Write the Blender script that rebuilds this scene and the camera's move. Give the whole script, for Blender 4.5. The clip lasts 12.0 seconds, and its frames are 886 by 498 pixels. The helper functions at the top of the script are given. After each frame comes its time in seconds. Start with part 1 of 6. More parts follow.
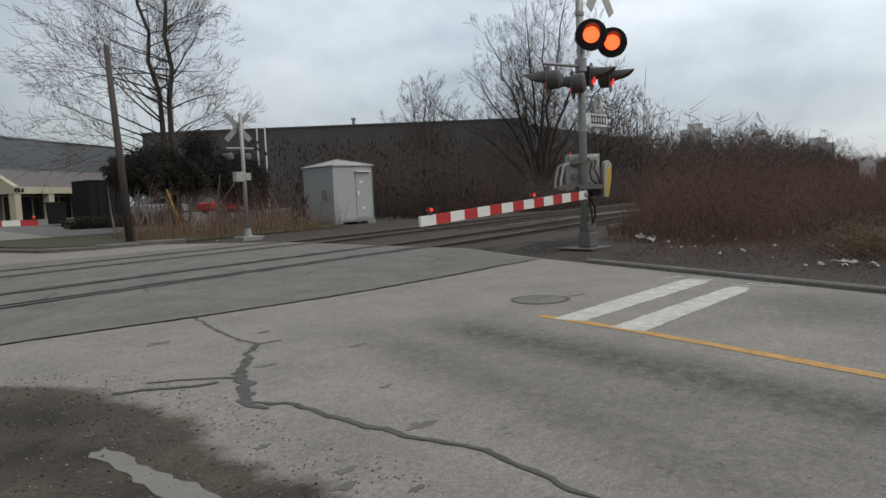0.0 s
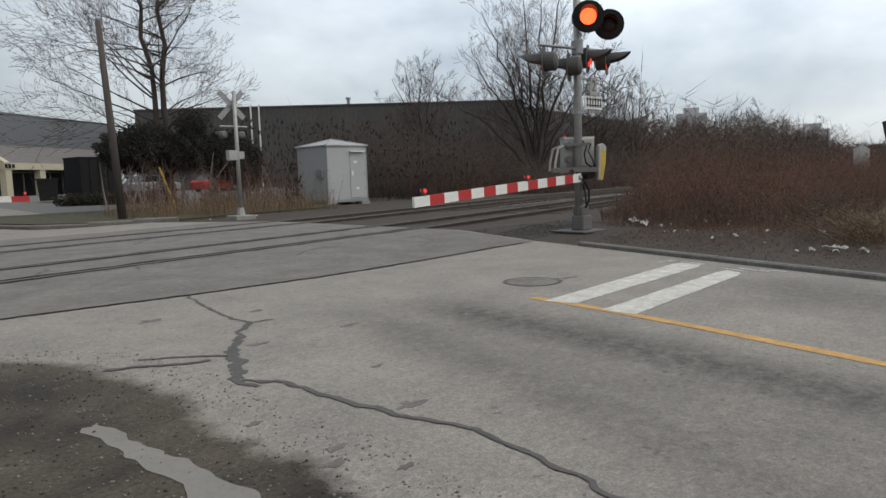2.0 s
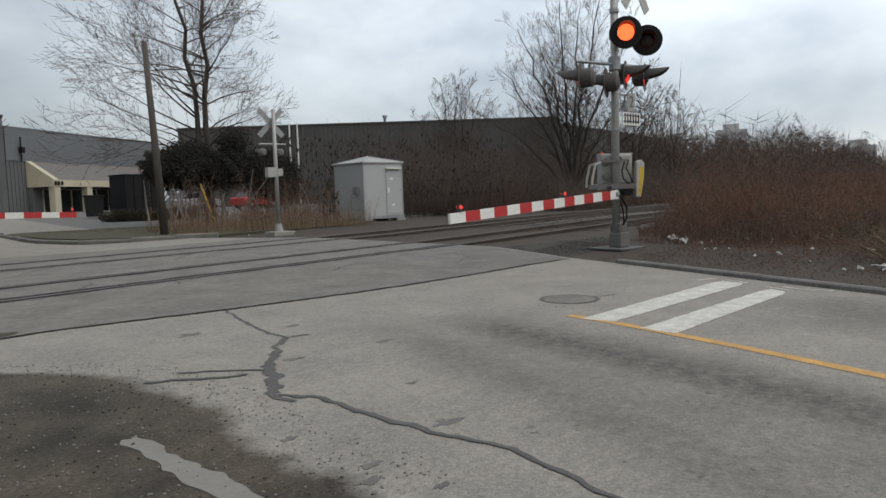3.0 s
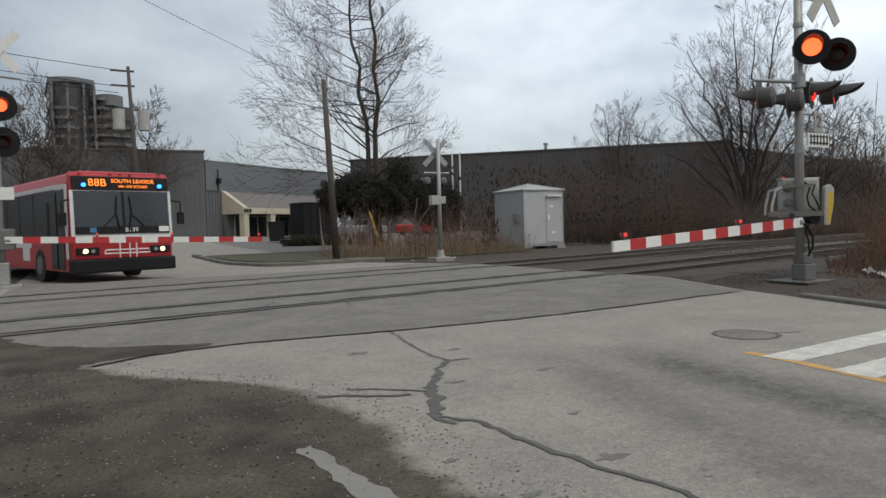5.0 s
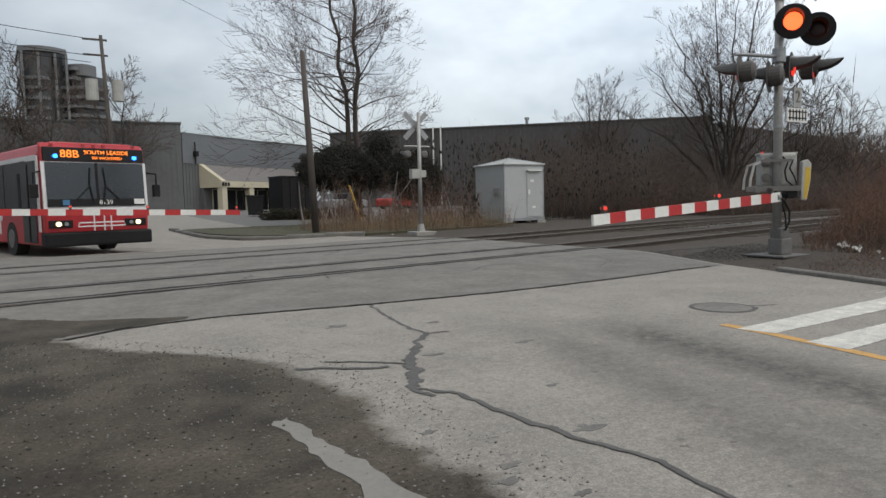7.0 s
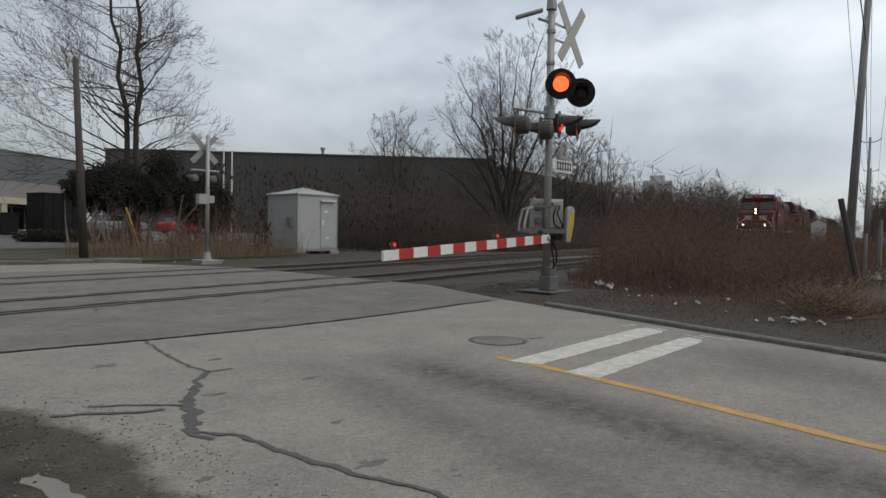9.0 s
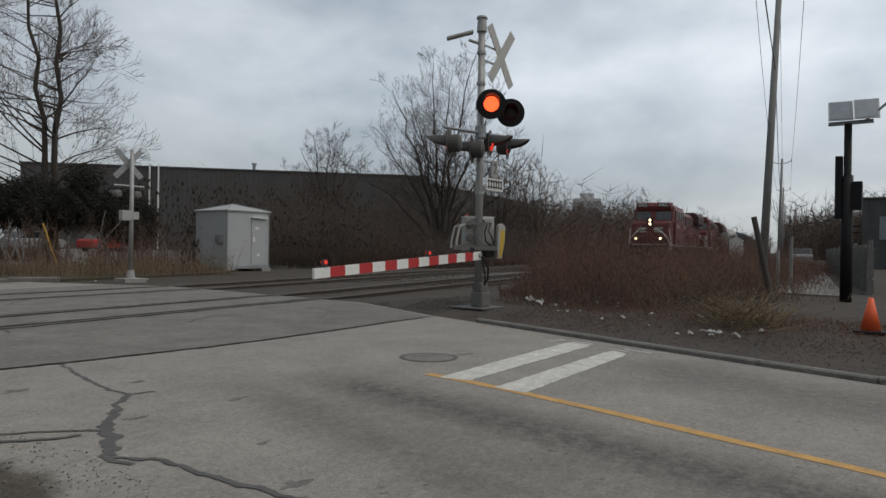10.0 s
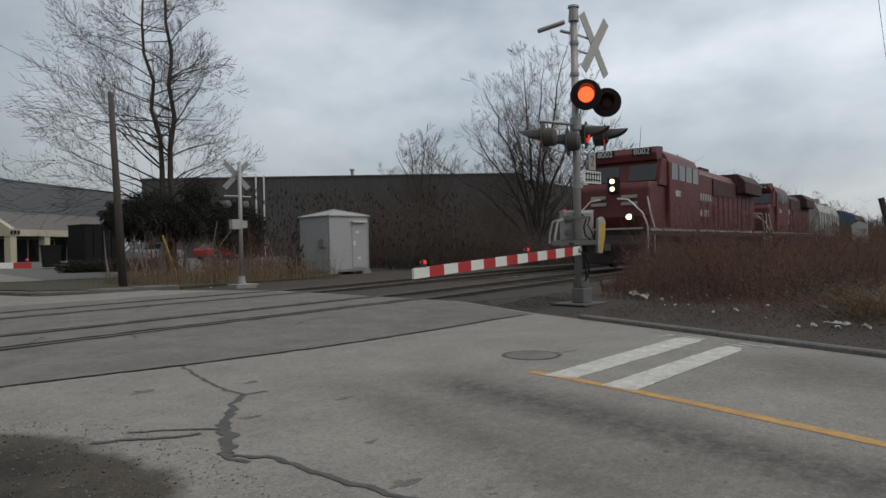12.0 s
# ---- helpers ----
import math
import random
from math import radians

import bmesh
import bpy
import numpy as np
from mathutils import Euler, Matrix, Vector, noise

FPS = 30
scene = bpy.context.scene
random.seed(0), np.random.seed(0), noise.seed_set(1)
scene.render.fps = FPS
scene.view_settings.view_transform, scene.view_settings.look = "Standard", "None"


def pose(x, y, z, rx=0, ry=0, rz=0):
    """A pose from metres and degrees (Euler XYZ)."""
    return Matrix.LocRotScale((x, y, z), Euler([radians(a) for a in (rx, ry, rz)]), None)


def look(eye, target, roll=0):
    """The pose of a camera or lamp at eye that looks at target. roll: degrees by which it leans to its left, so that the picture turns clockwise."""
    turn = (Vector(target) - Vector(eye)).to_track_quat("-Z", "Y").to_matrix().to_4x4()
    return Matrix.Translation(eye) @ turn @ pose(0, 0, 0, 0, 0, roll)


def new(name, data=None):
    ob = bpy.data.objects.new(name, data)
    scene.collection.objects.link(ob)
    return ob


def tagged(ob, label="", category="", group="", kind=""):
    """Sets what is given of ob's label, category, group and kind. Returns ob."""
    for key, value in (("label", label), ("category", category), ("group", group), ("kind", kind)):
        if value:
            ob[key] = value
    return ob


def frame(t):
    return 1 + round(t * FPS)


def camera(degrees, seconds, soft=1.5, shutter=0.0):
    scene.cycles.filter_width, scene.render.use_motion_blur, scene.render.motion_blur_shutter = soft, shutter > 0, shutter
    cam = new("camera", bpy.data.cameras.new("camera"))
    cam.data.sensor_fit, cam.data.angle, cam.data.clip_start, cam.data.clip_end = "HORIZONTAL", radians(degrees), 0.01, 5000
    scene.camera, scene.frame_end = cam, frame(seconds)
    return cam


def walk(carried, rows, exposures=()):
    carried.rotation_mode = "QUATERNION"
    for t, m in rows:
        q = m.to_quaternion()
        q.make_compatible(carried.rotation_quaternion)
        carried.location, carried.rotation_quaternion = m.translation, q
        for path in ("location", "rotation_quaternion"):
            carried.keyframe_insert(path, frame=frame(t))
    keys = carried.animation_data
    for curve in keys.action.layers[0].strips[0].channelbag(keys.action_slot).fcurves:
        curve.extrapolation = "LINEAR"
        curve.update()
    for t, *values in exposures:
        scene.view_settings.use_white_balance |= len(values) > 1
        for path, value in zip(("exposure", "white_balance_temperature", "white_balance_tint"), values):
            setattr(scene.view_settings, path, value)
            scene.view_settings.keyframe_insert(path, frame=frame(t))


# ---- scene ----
cam = camera(66.2, 12.0)
# seconds, place, then yaw, pitch and roll
ROWS = [
    (0.0, 0.040, 0.046, 1.162, -43.90, -4.50, 2.52),
    (0.5, 0.055, 0.033, 1.156, -45.24, -5.84, 3.17),
    (1.0, 0.073, 0.041, 1.152, -46.00, -6.36, 2.83),
    (1.5, 0.048, 0.041, 1.159, -45.08, -6.26, 1.56),
    (2.0, 0.042, 0.038, 1.157, -44.36, -6.07, 1.80),
    (2.5, 0.051, 0.053, 1.153, -42.95, -5.69, 1.90),
    (3.0, 0.052, 0.062, 1.150, -41.40, -4.56, 1.77),
    (3.5, 0.047, 0.083, 1.149, -37.63, -2.93, 1.23),
    (3.7, 0.066, 0.127, 1.134, -34.58, -2.58, 1.64),
    (5.3, 0.028, 0.075, 1.148, -27.90, -1.93, 1.60),
    (5.5, 0.038, 0.081, 1.152, -28.08, -2.25, 1.96),
    (6.0, 0.050, 0.090, 1.137, -27.67, -3.52, 1.93),
    (6.5, 0.053, 0.099, 1.134, -28.38, -4.59, 1.81),
    (6.7, 0.069, 0.126, 1.116, -28.56, -4.48, 1.63),
    (8.3, 0.031, 0.065, 1.163, -39.63, -1.74, 0.10),
    (8.5, 0.028, 0.068, 1.173, -40.67, -2.18, -0.34),
    (9.0, 0.036, 0.032, 1.176, -46.87, -1.54, -0.99),
    (9.5, 0.018, -0.015, 1.183, -50.25, 0.03, -1.40),
    (10.0, 0.021, -0.037, 1.187, -52.36, -0.05, -0.89),
    (10.5, 0.023, -0.043, 1.188, -52.36, -0.56, -0.19),
    (11.0, 0.039, -0.035, 1.185, -49.66, -0.43, 0.06),
    (11.5, 0.045, -0.021, 1.176, -46.64, -0.59, 0.59),
    (12.0, 0.064, 0.025, 1.171, -44.22, -0.14, 1.19),
]
walk(cam, [(t, pose(x, y, z, 90 + pitch, roll, yaw)) for t, x, y, z, yaw, pitch, roll in ROWS],
     exposures=[(0.0, 0.15), (2.0, 0.35), (3.5, 0.3), (6.0, 0.44), (6.6, 0.50), (8.5, 0.14), (9.0, 0.02), (9.5, -0.04), (10.0, -0.13), (10.5, -0.17), (12.0, -0.1)])

# ---- world and light: an overcast winter afternoon ----
world = bpy.data.worlds.new("overcast_sky")
scene.world = world
world.use_nodes = True
wn, wl = world.node_tree.nodes, world.node_tree.links
wn.clear()
w_out = wn.new("ShaderNodeOutputWorld")
w_bg = wn.new("ShaderNodeBackground")
w_sky = wn.new("ShaderNodeTexSky")
w_sky.sky_type, w_sky.sun_disc = "NISHITA", False
w_sky.sun_elevation, w_sky.sun_rotation = radians(14), radians(200)
w_co = wn.new("ShaderNodeTexCoord")
w_map = wn.new("ShaderNodeMapping")
w_map.inputs["Scale"].default_value = (1.0, 1.0, 2.0)
w_map.inputs["Location"].default_value = (0.35, 0.1, 0.4)
w_noise = wn.new("ShaderNodeTexNoise")
w_noise.inputs["Scale"].default_value = 2.6
w_noise.inputs["Detail"].default_value = 5
w_noise.inputs["Roughness"].default_value = 0.52
w_ramp = wn.new("ShaderNodeValToRGB")
w_ramp.color_ramp.elements[0].position, w_ramp.color_ramp.elements[0].color = 0.36, (0.36, 0.41, 0.470, 1)
w_ramp.color_ramp.elements[1].position, w_ramp.color_ramp.elements[1].color = 0.66, (0.69, 0.735, 0.775, 1)
w_mix = wn.new("ShaderNodeMix")
w_mix.data_type = "RGBA"
w_mix.inputs[0].default_value = 0.985
wl.new(w_co.outputs["Generated"], w_map.inputs[0])
wl.new(w_map.outputs[0], w_noise.inputs["Vector"])
wl.new(w_noise.outputs["Fac"], w_ramp.inputs[0])
w_dot = wn.new("ShaderNodeVectorMath")
w_dot.operation = "DOT_PRODUCT"
w_dot.inputs[1].default_value = (0.95, 0.05, -0.10)
w_rng = wn.new("ShaderNodeMapRange")
w_rng.inputs[1].default_value, w_rng.inputs[2].default_value = 0.1, 0.95
w_rng.inputs[3].default_value, w_rng.inputs[4].default_value = 0.92, 1.70
w_mul = wn.new("ShaderNodeVectorMath")
w_mul.operation = "SCALE"
wl.new(w_co.outputs["Generated"], w_dot.inputs[0])
wl.new(w_dot.outputs["Value"], w_rng.inputs[0])
wl.new(w_ramp.outputs[0], w_mul.inputs[0])
w_sep = wn.new("ShaderNodeSeparateXYZ")
w_low = wn.new("ShaderNodeMapRange")
w_low.inputs[1].default_value, w_low.inputs[2].default_value = 0.0, 0.24
w_low.inputs[3].default_value, w_low.inputs[4].default_value = 0.50, 1.0
w_fac = wn.new("ShaderNodeMath")
w_fac.operation = "MULTIPLY"
wl.new(w_co.outputs["Generated"], w_sep.inputs[0])
wl.new(w_sep.outputs["Z"], w_low.inputs[0])
wl.new(w_rng.outputs[0], w_fac.inputs[0])
wl.new(w_low.outputs[0], w_fac.inputs[1])
wl.new(w_fac.outputs[0], w_mul.inputs["Scale"])
wl.new(w_sky.outputs[0], w_mix.inputs[6])
wl.new(w_mul.outputs[0], w_mix.inputs[7])
wl.new(w_mix.outputs[2], w_bg.inputs[0])
wl.new(w_bg.outputs[0], w_out.inputs[0])
w_bg.inputs[1].default_value = 0.8
sun = new("sun", bpy.data.lights.new("sun", "SUN"))
sun.data.energy, sun.data.angle, sun.data.color = 1.5, radians(60), (1.0, 0.95, 0.88)
sun.matrix_world = look((0, 0, 50), (-12, 30, 0))


# ---- materials ----
def mat(name, color, rough=0.7, metal=0.0, vary=0.25, size=1.0, bump=0.15, dark=None, emit=None, power=0.0, stretch=(1, 1, 1), spec=0.5):
    """A surface with two scales of variation and fine relief; size is the grain's rough size in metres."""
    m = bpy.data.materials.new(name)
    m.use_nodes = True
    n, l = m.node_tree.nodes, m.node_tree.links
    b = n["Principled BSDF"]
    b.inputs["Roughness"].default_value, b.inputs["Metallic"].default_value = rough, metal
    b.inputs["Specular IOR Level"].default_value = spec
    if emit:
        b.inputs["Emission Color"].default_value = (*emit, 1)
        b.inputs["Emission Strength"].default_value = power
    co, mp = n.new("ShaderNodeTexCoord"), n.new("ShaderNodeMapping")
    mp.inputs["Scale"].default_value = stretch
    l.new(co.outputs["Object"], mp.inputs[0])
    fine, broad = n.new("ShaderNodeTexNoise"), n.new("ShaderNodeTexNoise")
    fine.inputs["Scale"].default_value, fine.inputs["Detail"].default_value = 6.0 / size, 8
    broad.inputs["Scale"].default_value, broad.inputs["Detail"].default_value = 0.7 / size, 5
    for t in (fine, broad):
        t.inputs["Roughness"].default_value = 0.65
        l.new(mp.outputs[0], t.inputs["Vector"])
    add = n.new("ShaderNodeMath")
    add.operation = "ADD"
    l.new(fine.outputs["Fac"], add.inputs[0])
    l.new(broad.outputs["Fac"], add.inputs[1])
    ramp = n.new("ShaderNodeValToRGB")
    lo = dark or tuple(c * (1 - vary) for c in color)
    hi = tuple(min(1, c * (1 + vary * 0.6)) for c in color)
    ramp.color_ramp.elements[0].position, ramp.color_ramp.elements[0].color = 0.36, (*lo, 1)
    ramp.color_ramp.elements[1].position, ramp.color_ramp.elements[1].color = 0.64, (*hi, 1)
    half = n.new("ShaderNodeMath")
    half.operation = "MULTIPLY"
    half.inputs[1].default_value = 0.5
    l.new(add.outputs[0], half.inputs[0])
    l.new(half.outputs[0], ramp.inputs[0])
    l.new(ramp.outputs[0], b.inputs["Base Color"])
    if bump:
        bp = n.new("ShaderNodeBump")
        bp.inputs["Strength"].default_value, bp.inputs["Distance"].default_value = bump, 0.02 * size
        l.new(fine.outputs["Fac"], bp.inputs["Height"])
        l.new(bp.outputs[0], b.inputs["Normal"])
    return m


def glass_mat(name, color, rough=0.08):
    m = mat(name, color, rough, 0.0, 0.1, 1.0, 0.0)
    m.node_tree.nodes["Principled BSDF"].inputs["Specular IOR Level"].default_value = 0.8
    return m


def road_mat():
    """Old asphalt: pale aggregate, dark lane stains, small pits and spots; mud from the shoulder where the surface's mud value is high."""
    m = bpy.data.materials.new("worn_road")
    m.use_nodes = True
    n, l = m.node_tree.nodes, m.node_tree.links
    b = n["Principled BSDF"]
    b.inputs["Roughness"].default_value = 0.9
    b.inputs["Specular IOR Level"].default_value = 0.35
    co = n.new("ShaderNodeTexCoord")

    def tex(scale, detail=6, rough=0.6):
        t = n.new("ShaderNodeTexNoise")
        t.inputs["Scale"].default_value, t.inputs["Detail"].default_value, t.inputs["Roughness"].default_value = scale, detail, rough
        l.new(co.outputs["Object"], t.inputs["Vector"])
        return t.outputs["Fac"]

    def ramp(src, p0, c0, p1, c1):
        r = n.new("ShaderNodeValToRGB")
        r.color_ramp.elements[0].position, r.color_ramp.elements[0].color = p0, (*c0, 1)
        r.color_ramp.elements[1].position, r.color_ramp.elements[1].color = p1, (*c1, 1)
        l.new(src, r.inputs[0])
        return r.outputs[0]

    def mix(kind, fac, c0, c1):
        x = n.new("ShaderNodeMix")
        x.data_type, x.blend_type = "RGBA", kind
        if isinstance(fac, float):
            x.inputs[0].default_value = fac
        else:
            l.new(fac, x.inputs[0])
        for k, c in ((6, c0), (7, c1)):
            if isinstance(c, tuple):
                x.inputs[k].default_value = (*c, 1)
            else:
                l.new(c, x.inputs[k])
        return x.outputs[2]

    def math_(op, a_, b_):
        x = n.new("ShaderNodeMath")
        x.operation = op
        x.use_clamp = True
        for k, v in ((0, a_), (1, b_)):
            if isinstance(v, float):
                x.inputs[k].default_value = v
            else:
                l.new(v, x.inputs[k])
        return x.outputs[0]

    grain = ramp(tex(95, 4, 0.7), 0.30, (0.181, 0.167, 0.149), 0.72, (0.365, 0.341, 0.308))
    patch = ramp(tex(1.3, 8, 0.7), 0.34, (0.82, 0.82, 0.82), 0.66, (1.10, 1.09, 1.07))
    col = mix("MULTIPLY", 1.0, grain, patch)
    col = mix("MULTIPLY", 1.0, col, ramp(tex(13, 7, 0.75), 0.36, (0.84, 0.84, 0.84), 0.62, (1.06, 1.06, 1.06)))
    lane = n.new("ShaderNodeAttribute")
    lane.attribute_name = "lane"
    stain = math_("MULTIPLY", lane.outputs["Fac"], ramp(tex(9, 9, 0.78), 0.38, (0.5, 0.5, 0.5), 0.58, (1.0, 1.0, 1.0)))
    col = mix("MIX", stain, col, (0.070, 0.066, 0.060))
    col = mix("MULTIPLY", 1.0, col, ramp(tex(34, 4, 0.8), 0.38, (0.80, 0.80, 0.80), 0.62, (1.13, 1.13, 1.13)))
    spots = ramp(tex(4.6, 5, 0.6), 0.67, (0.0, 0.0, 0.0), 0.72, (0.6, 0.55, 0.55))
    col = mix("MIX", spots, col, (0.075, 0.072, 0.068))
    drips = ramp(tex(14.0, 2, 0.5), 0.69, (0.0, 0.0, 0.0), 0.73, (0.6, 0.6, 0.6))
    col = mix("MIX", drips, col, (0.06, 0.058, 0.056))
    mud = n.new("ShaderNodeAttribute")
    mud.attribute_name = "mud"
    edge = math_("ADD", mud.outputs["Fac"], math_("MULTIPLY", math_("SUBTRACT", tex(7.0, 8, 0.75), 0.40), 1.1))
    edge2 = ramp(math_("MULTIPLY", edge, mud.outputs["Fac"]), 0.25, (0.0, 0.0, 0.0), 0.55, (1.0, 1.0, 1.0))
    soil = ramp(tex(38, 8, 0.75), 0.3, (0.028, 0.023, 0.018), 0.72, (0.118, 0.102, 0.080))
    soil = mix("MULTIPLY", 1.0, soil, ramp(tex(1.7, 6, 0.6), 0.34, (0.42, 0.41, 0.40), 0.64, (1.22, 1.2, 1.15)))
    soil = mix("MULTIPLY", math_("SUBTRACT", mud.outputs["Fac"], 1.0), soil, (0.72, 0.70, 0.67))
    col = mix("MIX", edge2, col, soil)
    l.new(col, b.inputs["Base Color"])
    bp = n.new("ShaderNodeBump")
    bp.inputs["Strength"].default_value, bp.inputs["Distance"].default_value = 0.5, 0.006
    l.new(tex(80, 5, 0.7), bp.inputs["Height"])
    l.new(bp.outputs[0], b.inputs["Normal"])
    return m


ROAD = road_mat()
ASPHALT = mat("lot_asphalt", (0.135, 0.13, 0.123), 0.9, vary=0.22, size=0.25, bump=0.35)
ASPHALT_DARK = mat("crossing_asphalt", (0.160, 0.149, 0.133), 0.9, vary=0.38, size=0.45, bump=0.35)
TAR = mat("tar_seal", (0.028, 0.026, 0.025), 0.92, vary=0.4, size=0.1, bump=0.3, spec=0.12)
CRACK = mat("old_tar", (0.085, 0.081, 0.077), 0.85, vary=0.35, size=0.1, bump=0.2)
BLOT = mat("oil_blot", (0.14, 0.132, 0.122), 0.85, vary=0.5, size=0.06, bump=0.2)
GREY_DARK = mat("dull_grey_paint", (0.13, 0.125, 0.12), 0.6, vary=0.25, size=0.2)
LENS_REAR = mat("dim_red_lens", (0.4, 0.02, 0.02), 0.3, emit=(1.0, 0.05, 0.03), power=0.7, vary=0.1, size=0.05, bump=0)
DIRT = mat("gravel_dirt", (0.062, 0.056, 0.046), 0.95, vary=0.4, size=0.2, bump=0.6)
SLURRY = mat("dried_slurry", (0.20, 0.19, 0.17), 0.9, vary=0.15, size=0.2)
VERGE = mat("verge_scraps", (0.052, 0.041, 0.031), 0.95, vary=0.5, size=0.05)
PEBBLE = mat("pebble", (0.19, 0.18, 0.165), 0.9, vary=0.5, size=0.05)
BALLAST = mat("ballast", (0.10, 0.092, 0.082), 0.95, vary=0.5, size=0.08, bump=0.6)
SOIL = mat("winter_soil", (0.046, 0.035, 0.026), 0.97, vary=0.4, size=0.6, bump=0.5)
GRASS_SOIL = mat("dull_turf", (0.056, 0.053, 0.029), 0.97, vary=0.4, size=0.5, bump=0.5)
CONCRETE = mat("concrete", (0.27, 0.26, 0.24), 0.9, vary=0.3, size=0.3, bump=0.3)
CURB = mat("old_curb", (0.15, 0.143, 0.13), 0.9, vary=0.4, size=0.25, bump=0.35)
WHITE_LINE = mat("road_white", (0.58, 0.56, 0.50), 0.85, size=0.10, dark=(0.30, 0.295, 0.28))
YELLOW_LINE = mat("road_yellow", (0.52, 0.29, 0.08), 0.85, size=0.10, dark=(0.30, 0.19, 0.08))
IRON = mat("cast_iron", (0.115, 0.11, 0.105), 0.7, 0.3, vary=0.4, size=0.05)
RAIL = mat("rail_steel", (0.12, 0.10, 0.085), 0.6, 0.6, vary=0.35, size=0.2)
RAIL_TOP = mat("rail_head", (0.12, 0.108, 0.098), 0.7, 0.35, vary=0.2, size=0.3, bump=0.02)
TIE = mat("old_tie", (0.075, 0.06, 0.047), 0.95, vary=0.4, size=0.3, stretch=(1, 6, 1))
ALU = mat("aluminium_paint", (0.33, 0.33, 0.32), 0.5, 0.35, vary=0.25, size=0.3, bump=0.08)
GREY_CASE = mat("grey_case", (0.36, 0.36, 0.34), 0.6, 0.1, vary=0.2, size=0.3, bump=0.08)
BLACK = mat("black_paint", (0.012, 0.012, 0.013), 0.65, vary=0.3, size=0.2, bump=0.05, spec=0.22)
REAR_CASE = mat("rear_case_paint", (0.075, 0.070, 0.066), 0.6, vary=0.3, size=0.2, bump=0.05)
HOOD = mat("hood_paint", (0.05, 0.048, 0.047), 0.6, vary=0.3, size=0.2, bump=0.05)
RED = mat("arm_red", (0.42, 0.025, 0.025), 0.55, vary=0.2, size=0.2, bump=0.05)
WHITE = mat("arm_white", (0.68, 0.68, 0.65), 0.55, vary=0.12, size=0.2, bump=0.05)
YELLOW = mat("faded_yellow", (0.62, 0.42, 0.05), 0.6, vary=0.2, size=0.2)
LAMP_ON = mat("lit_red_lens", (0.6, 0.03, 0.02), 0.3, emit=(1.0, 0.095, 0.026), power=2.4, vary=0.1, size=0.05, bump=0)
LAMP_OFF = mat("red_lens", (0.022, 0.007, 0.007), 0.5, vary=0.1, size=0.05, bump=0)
LAMP_DIM = mat("small_red_lamp", (0.35, 0.02, 0.02), 0.3, emit=(1.0, 0.06, 0.03), power=0.6, vary=0.1, size=0.05, bump=0)
HEADLIGHT = mat("headlight", (0.9, 0.85, 0.7), 0.2, emit=(1.0, 0.76, 0.42), power=5.0, vary=0.05, size=0.1, bump=0)
HEADLAMP = mat("bus_headlamp", (0.9, 0.85, 0.7), 0.2, emit=(1.0, 0.66, 0.30), power=1.8, vary=0.05, size=0.1, bump=0)
AMBER = mat("amber_led", (0.5, 0.2, 0.02), 0.4, emit=(1.0, 0.20, 0.02), power=1.3, vary=0.05, size=0.1, bump=0)
BLUE_LED = mat("blue_led", (0.02, 0.1, 0.5), 0.3, emit=(0.02, 0.2, 1.0), power=4.0, vary=0.05, size=0.1, bump=0)
HUT = mat("hut_panel", (0.40, 0.41, 0.41), 0.5, 0.15, vary=0.05, size=0.8, bump=0.04)
HUT_ROOF = mat("hut_roof", (0.36, 0.36, 0.35), 0.55, 0.2, vary=0.2, size=0.5, bump=0.05)
SIDING = mat("dark_siding", (0.080, 0.078, 0.077), 0.7, vary=0.22, size=2.5, bump=0.05)
SIDING2 = mat("grey_siding", (0.112, 0.115, 0.119), 0.7, vary=0.18, size=2.5, bump=0.05)
PARAPET = mat("grey_parapet", (0.135, 0.143, 0.152), 0.7, vary=0.12, size=2.0, bump=0.05)
CREAM = mat("cream_stucco", (0.48, 0.44, 0.33), 0.85, vary=0.12, size=0.8, bump=0.1)
SHINGLE = mat("awning_shingle", (0.15, 0.14, 0.135), 0.9, vary=0.2, size=0.3, bump=0.3)
BUS_GLASS = mat("tinted_glass", (0.012, 0.012, 0.015), 0.25, vary=0.3, size=0.6, bump=0, spec=0.25)
WINDOW = glass_mat("dark_window", (0.02, 0.023, 0.026), 0.12)
BARK = mat("grey_bark", (0.060, 0.050, 0.042), 0.95, vary=0.4, size=0.3, bump=0.5, stretch=(1, 1, 0.3))
TWIG = mat("bare_twig", (0.072, 0.056, 0.047), 0.95, vary=0.3, size=0.5, bump=0)
BRUSH = mat("brown_brush", (0.099, 0.053, 0.035), 0.97, vary=0.45, size=1.2, bump=0)
BRUSH_DARK = mat("dark_brush", (0.066, 0.049, 0.040), 0.97, vary=0.4, size=1.2, bump=0)
STRAW = mat("dry_grass", (0.15, 0.11, 0.065), 0.97, vary=0.4, size=0.6, bump=0)
LEAF = mat("dark_leaf", (0.022, 0.020, 0.016), 0.9, vary=0.4, size=0.4, bump=0)
CONIFER = mat("yew_needles", (0.030, 0.029, 0.023), 0.9, vary=0.4, size=0.8, bump=0)
HEDGE = mat("brown_hedge", (0.045, 0.042, 0.025), 0.95, vary=0.4, size=0.3, bump=0)
POLE = mat("weathered_pole", (0.075, 0.065, 0.058), 0.95, vary=0.3, size=0.4, bump=0.3, stretch=(1, 1, 0.15))
POLE_LIGHT = mat("grey_pole", (0.25, 0.245, 0.24), 0.95, vary=0.3, size=0.4, bump=0.3, stretch=(1, 1, 0.15))
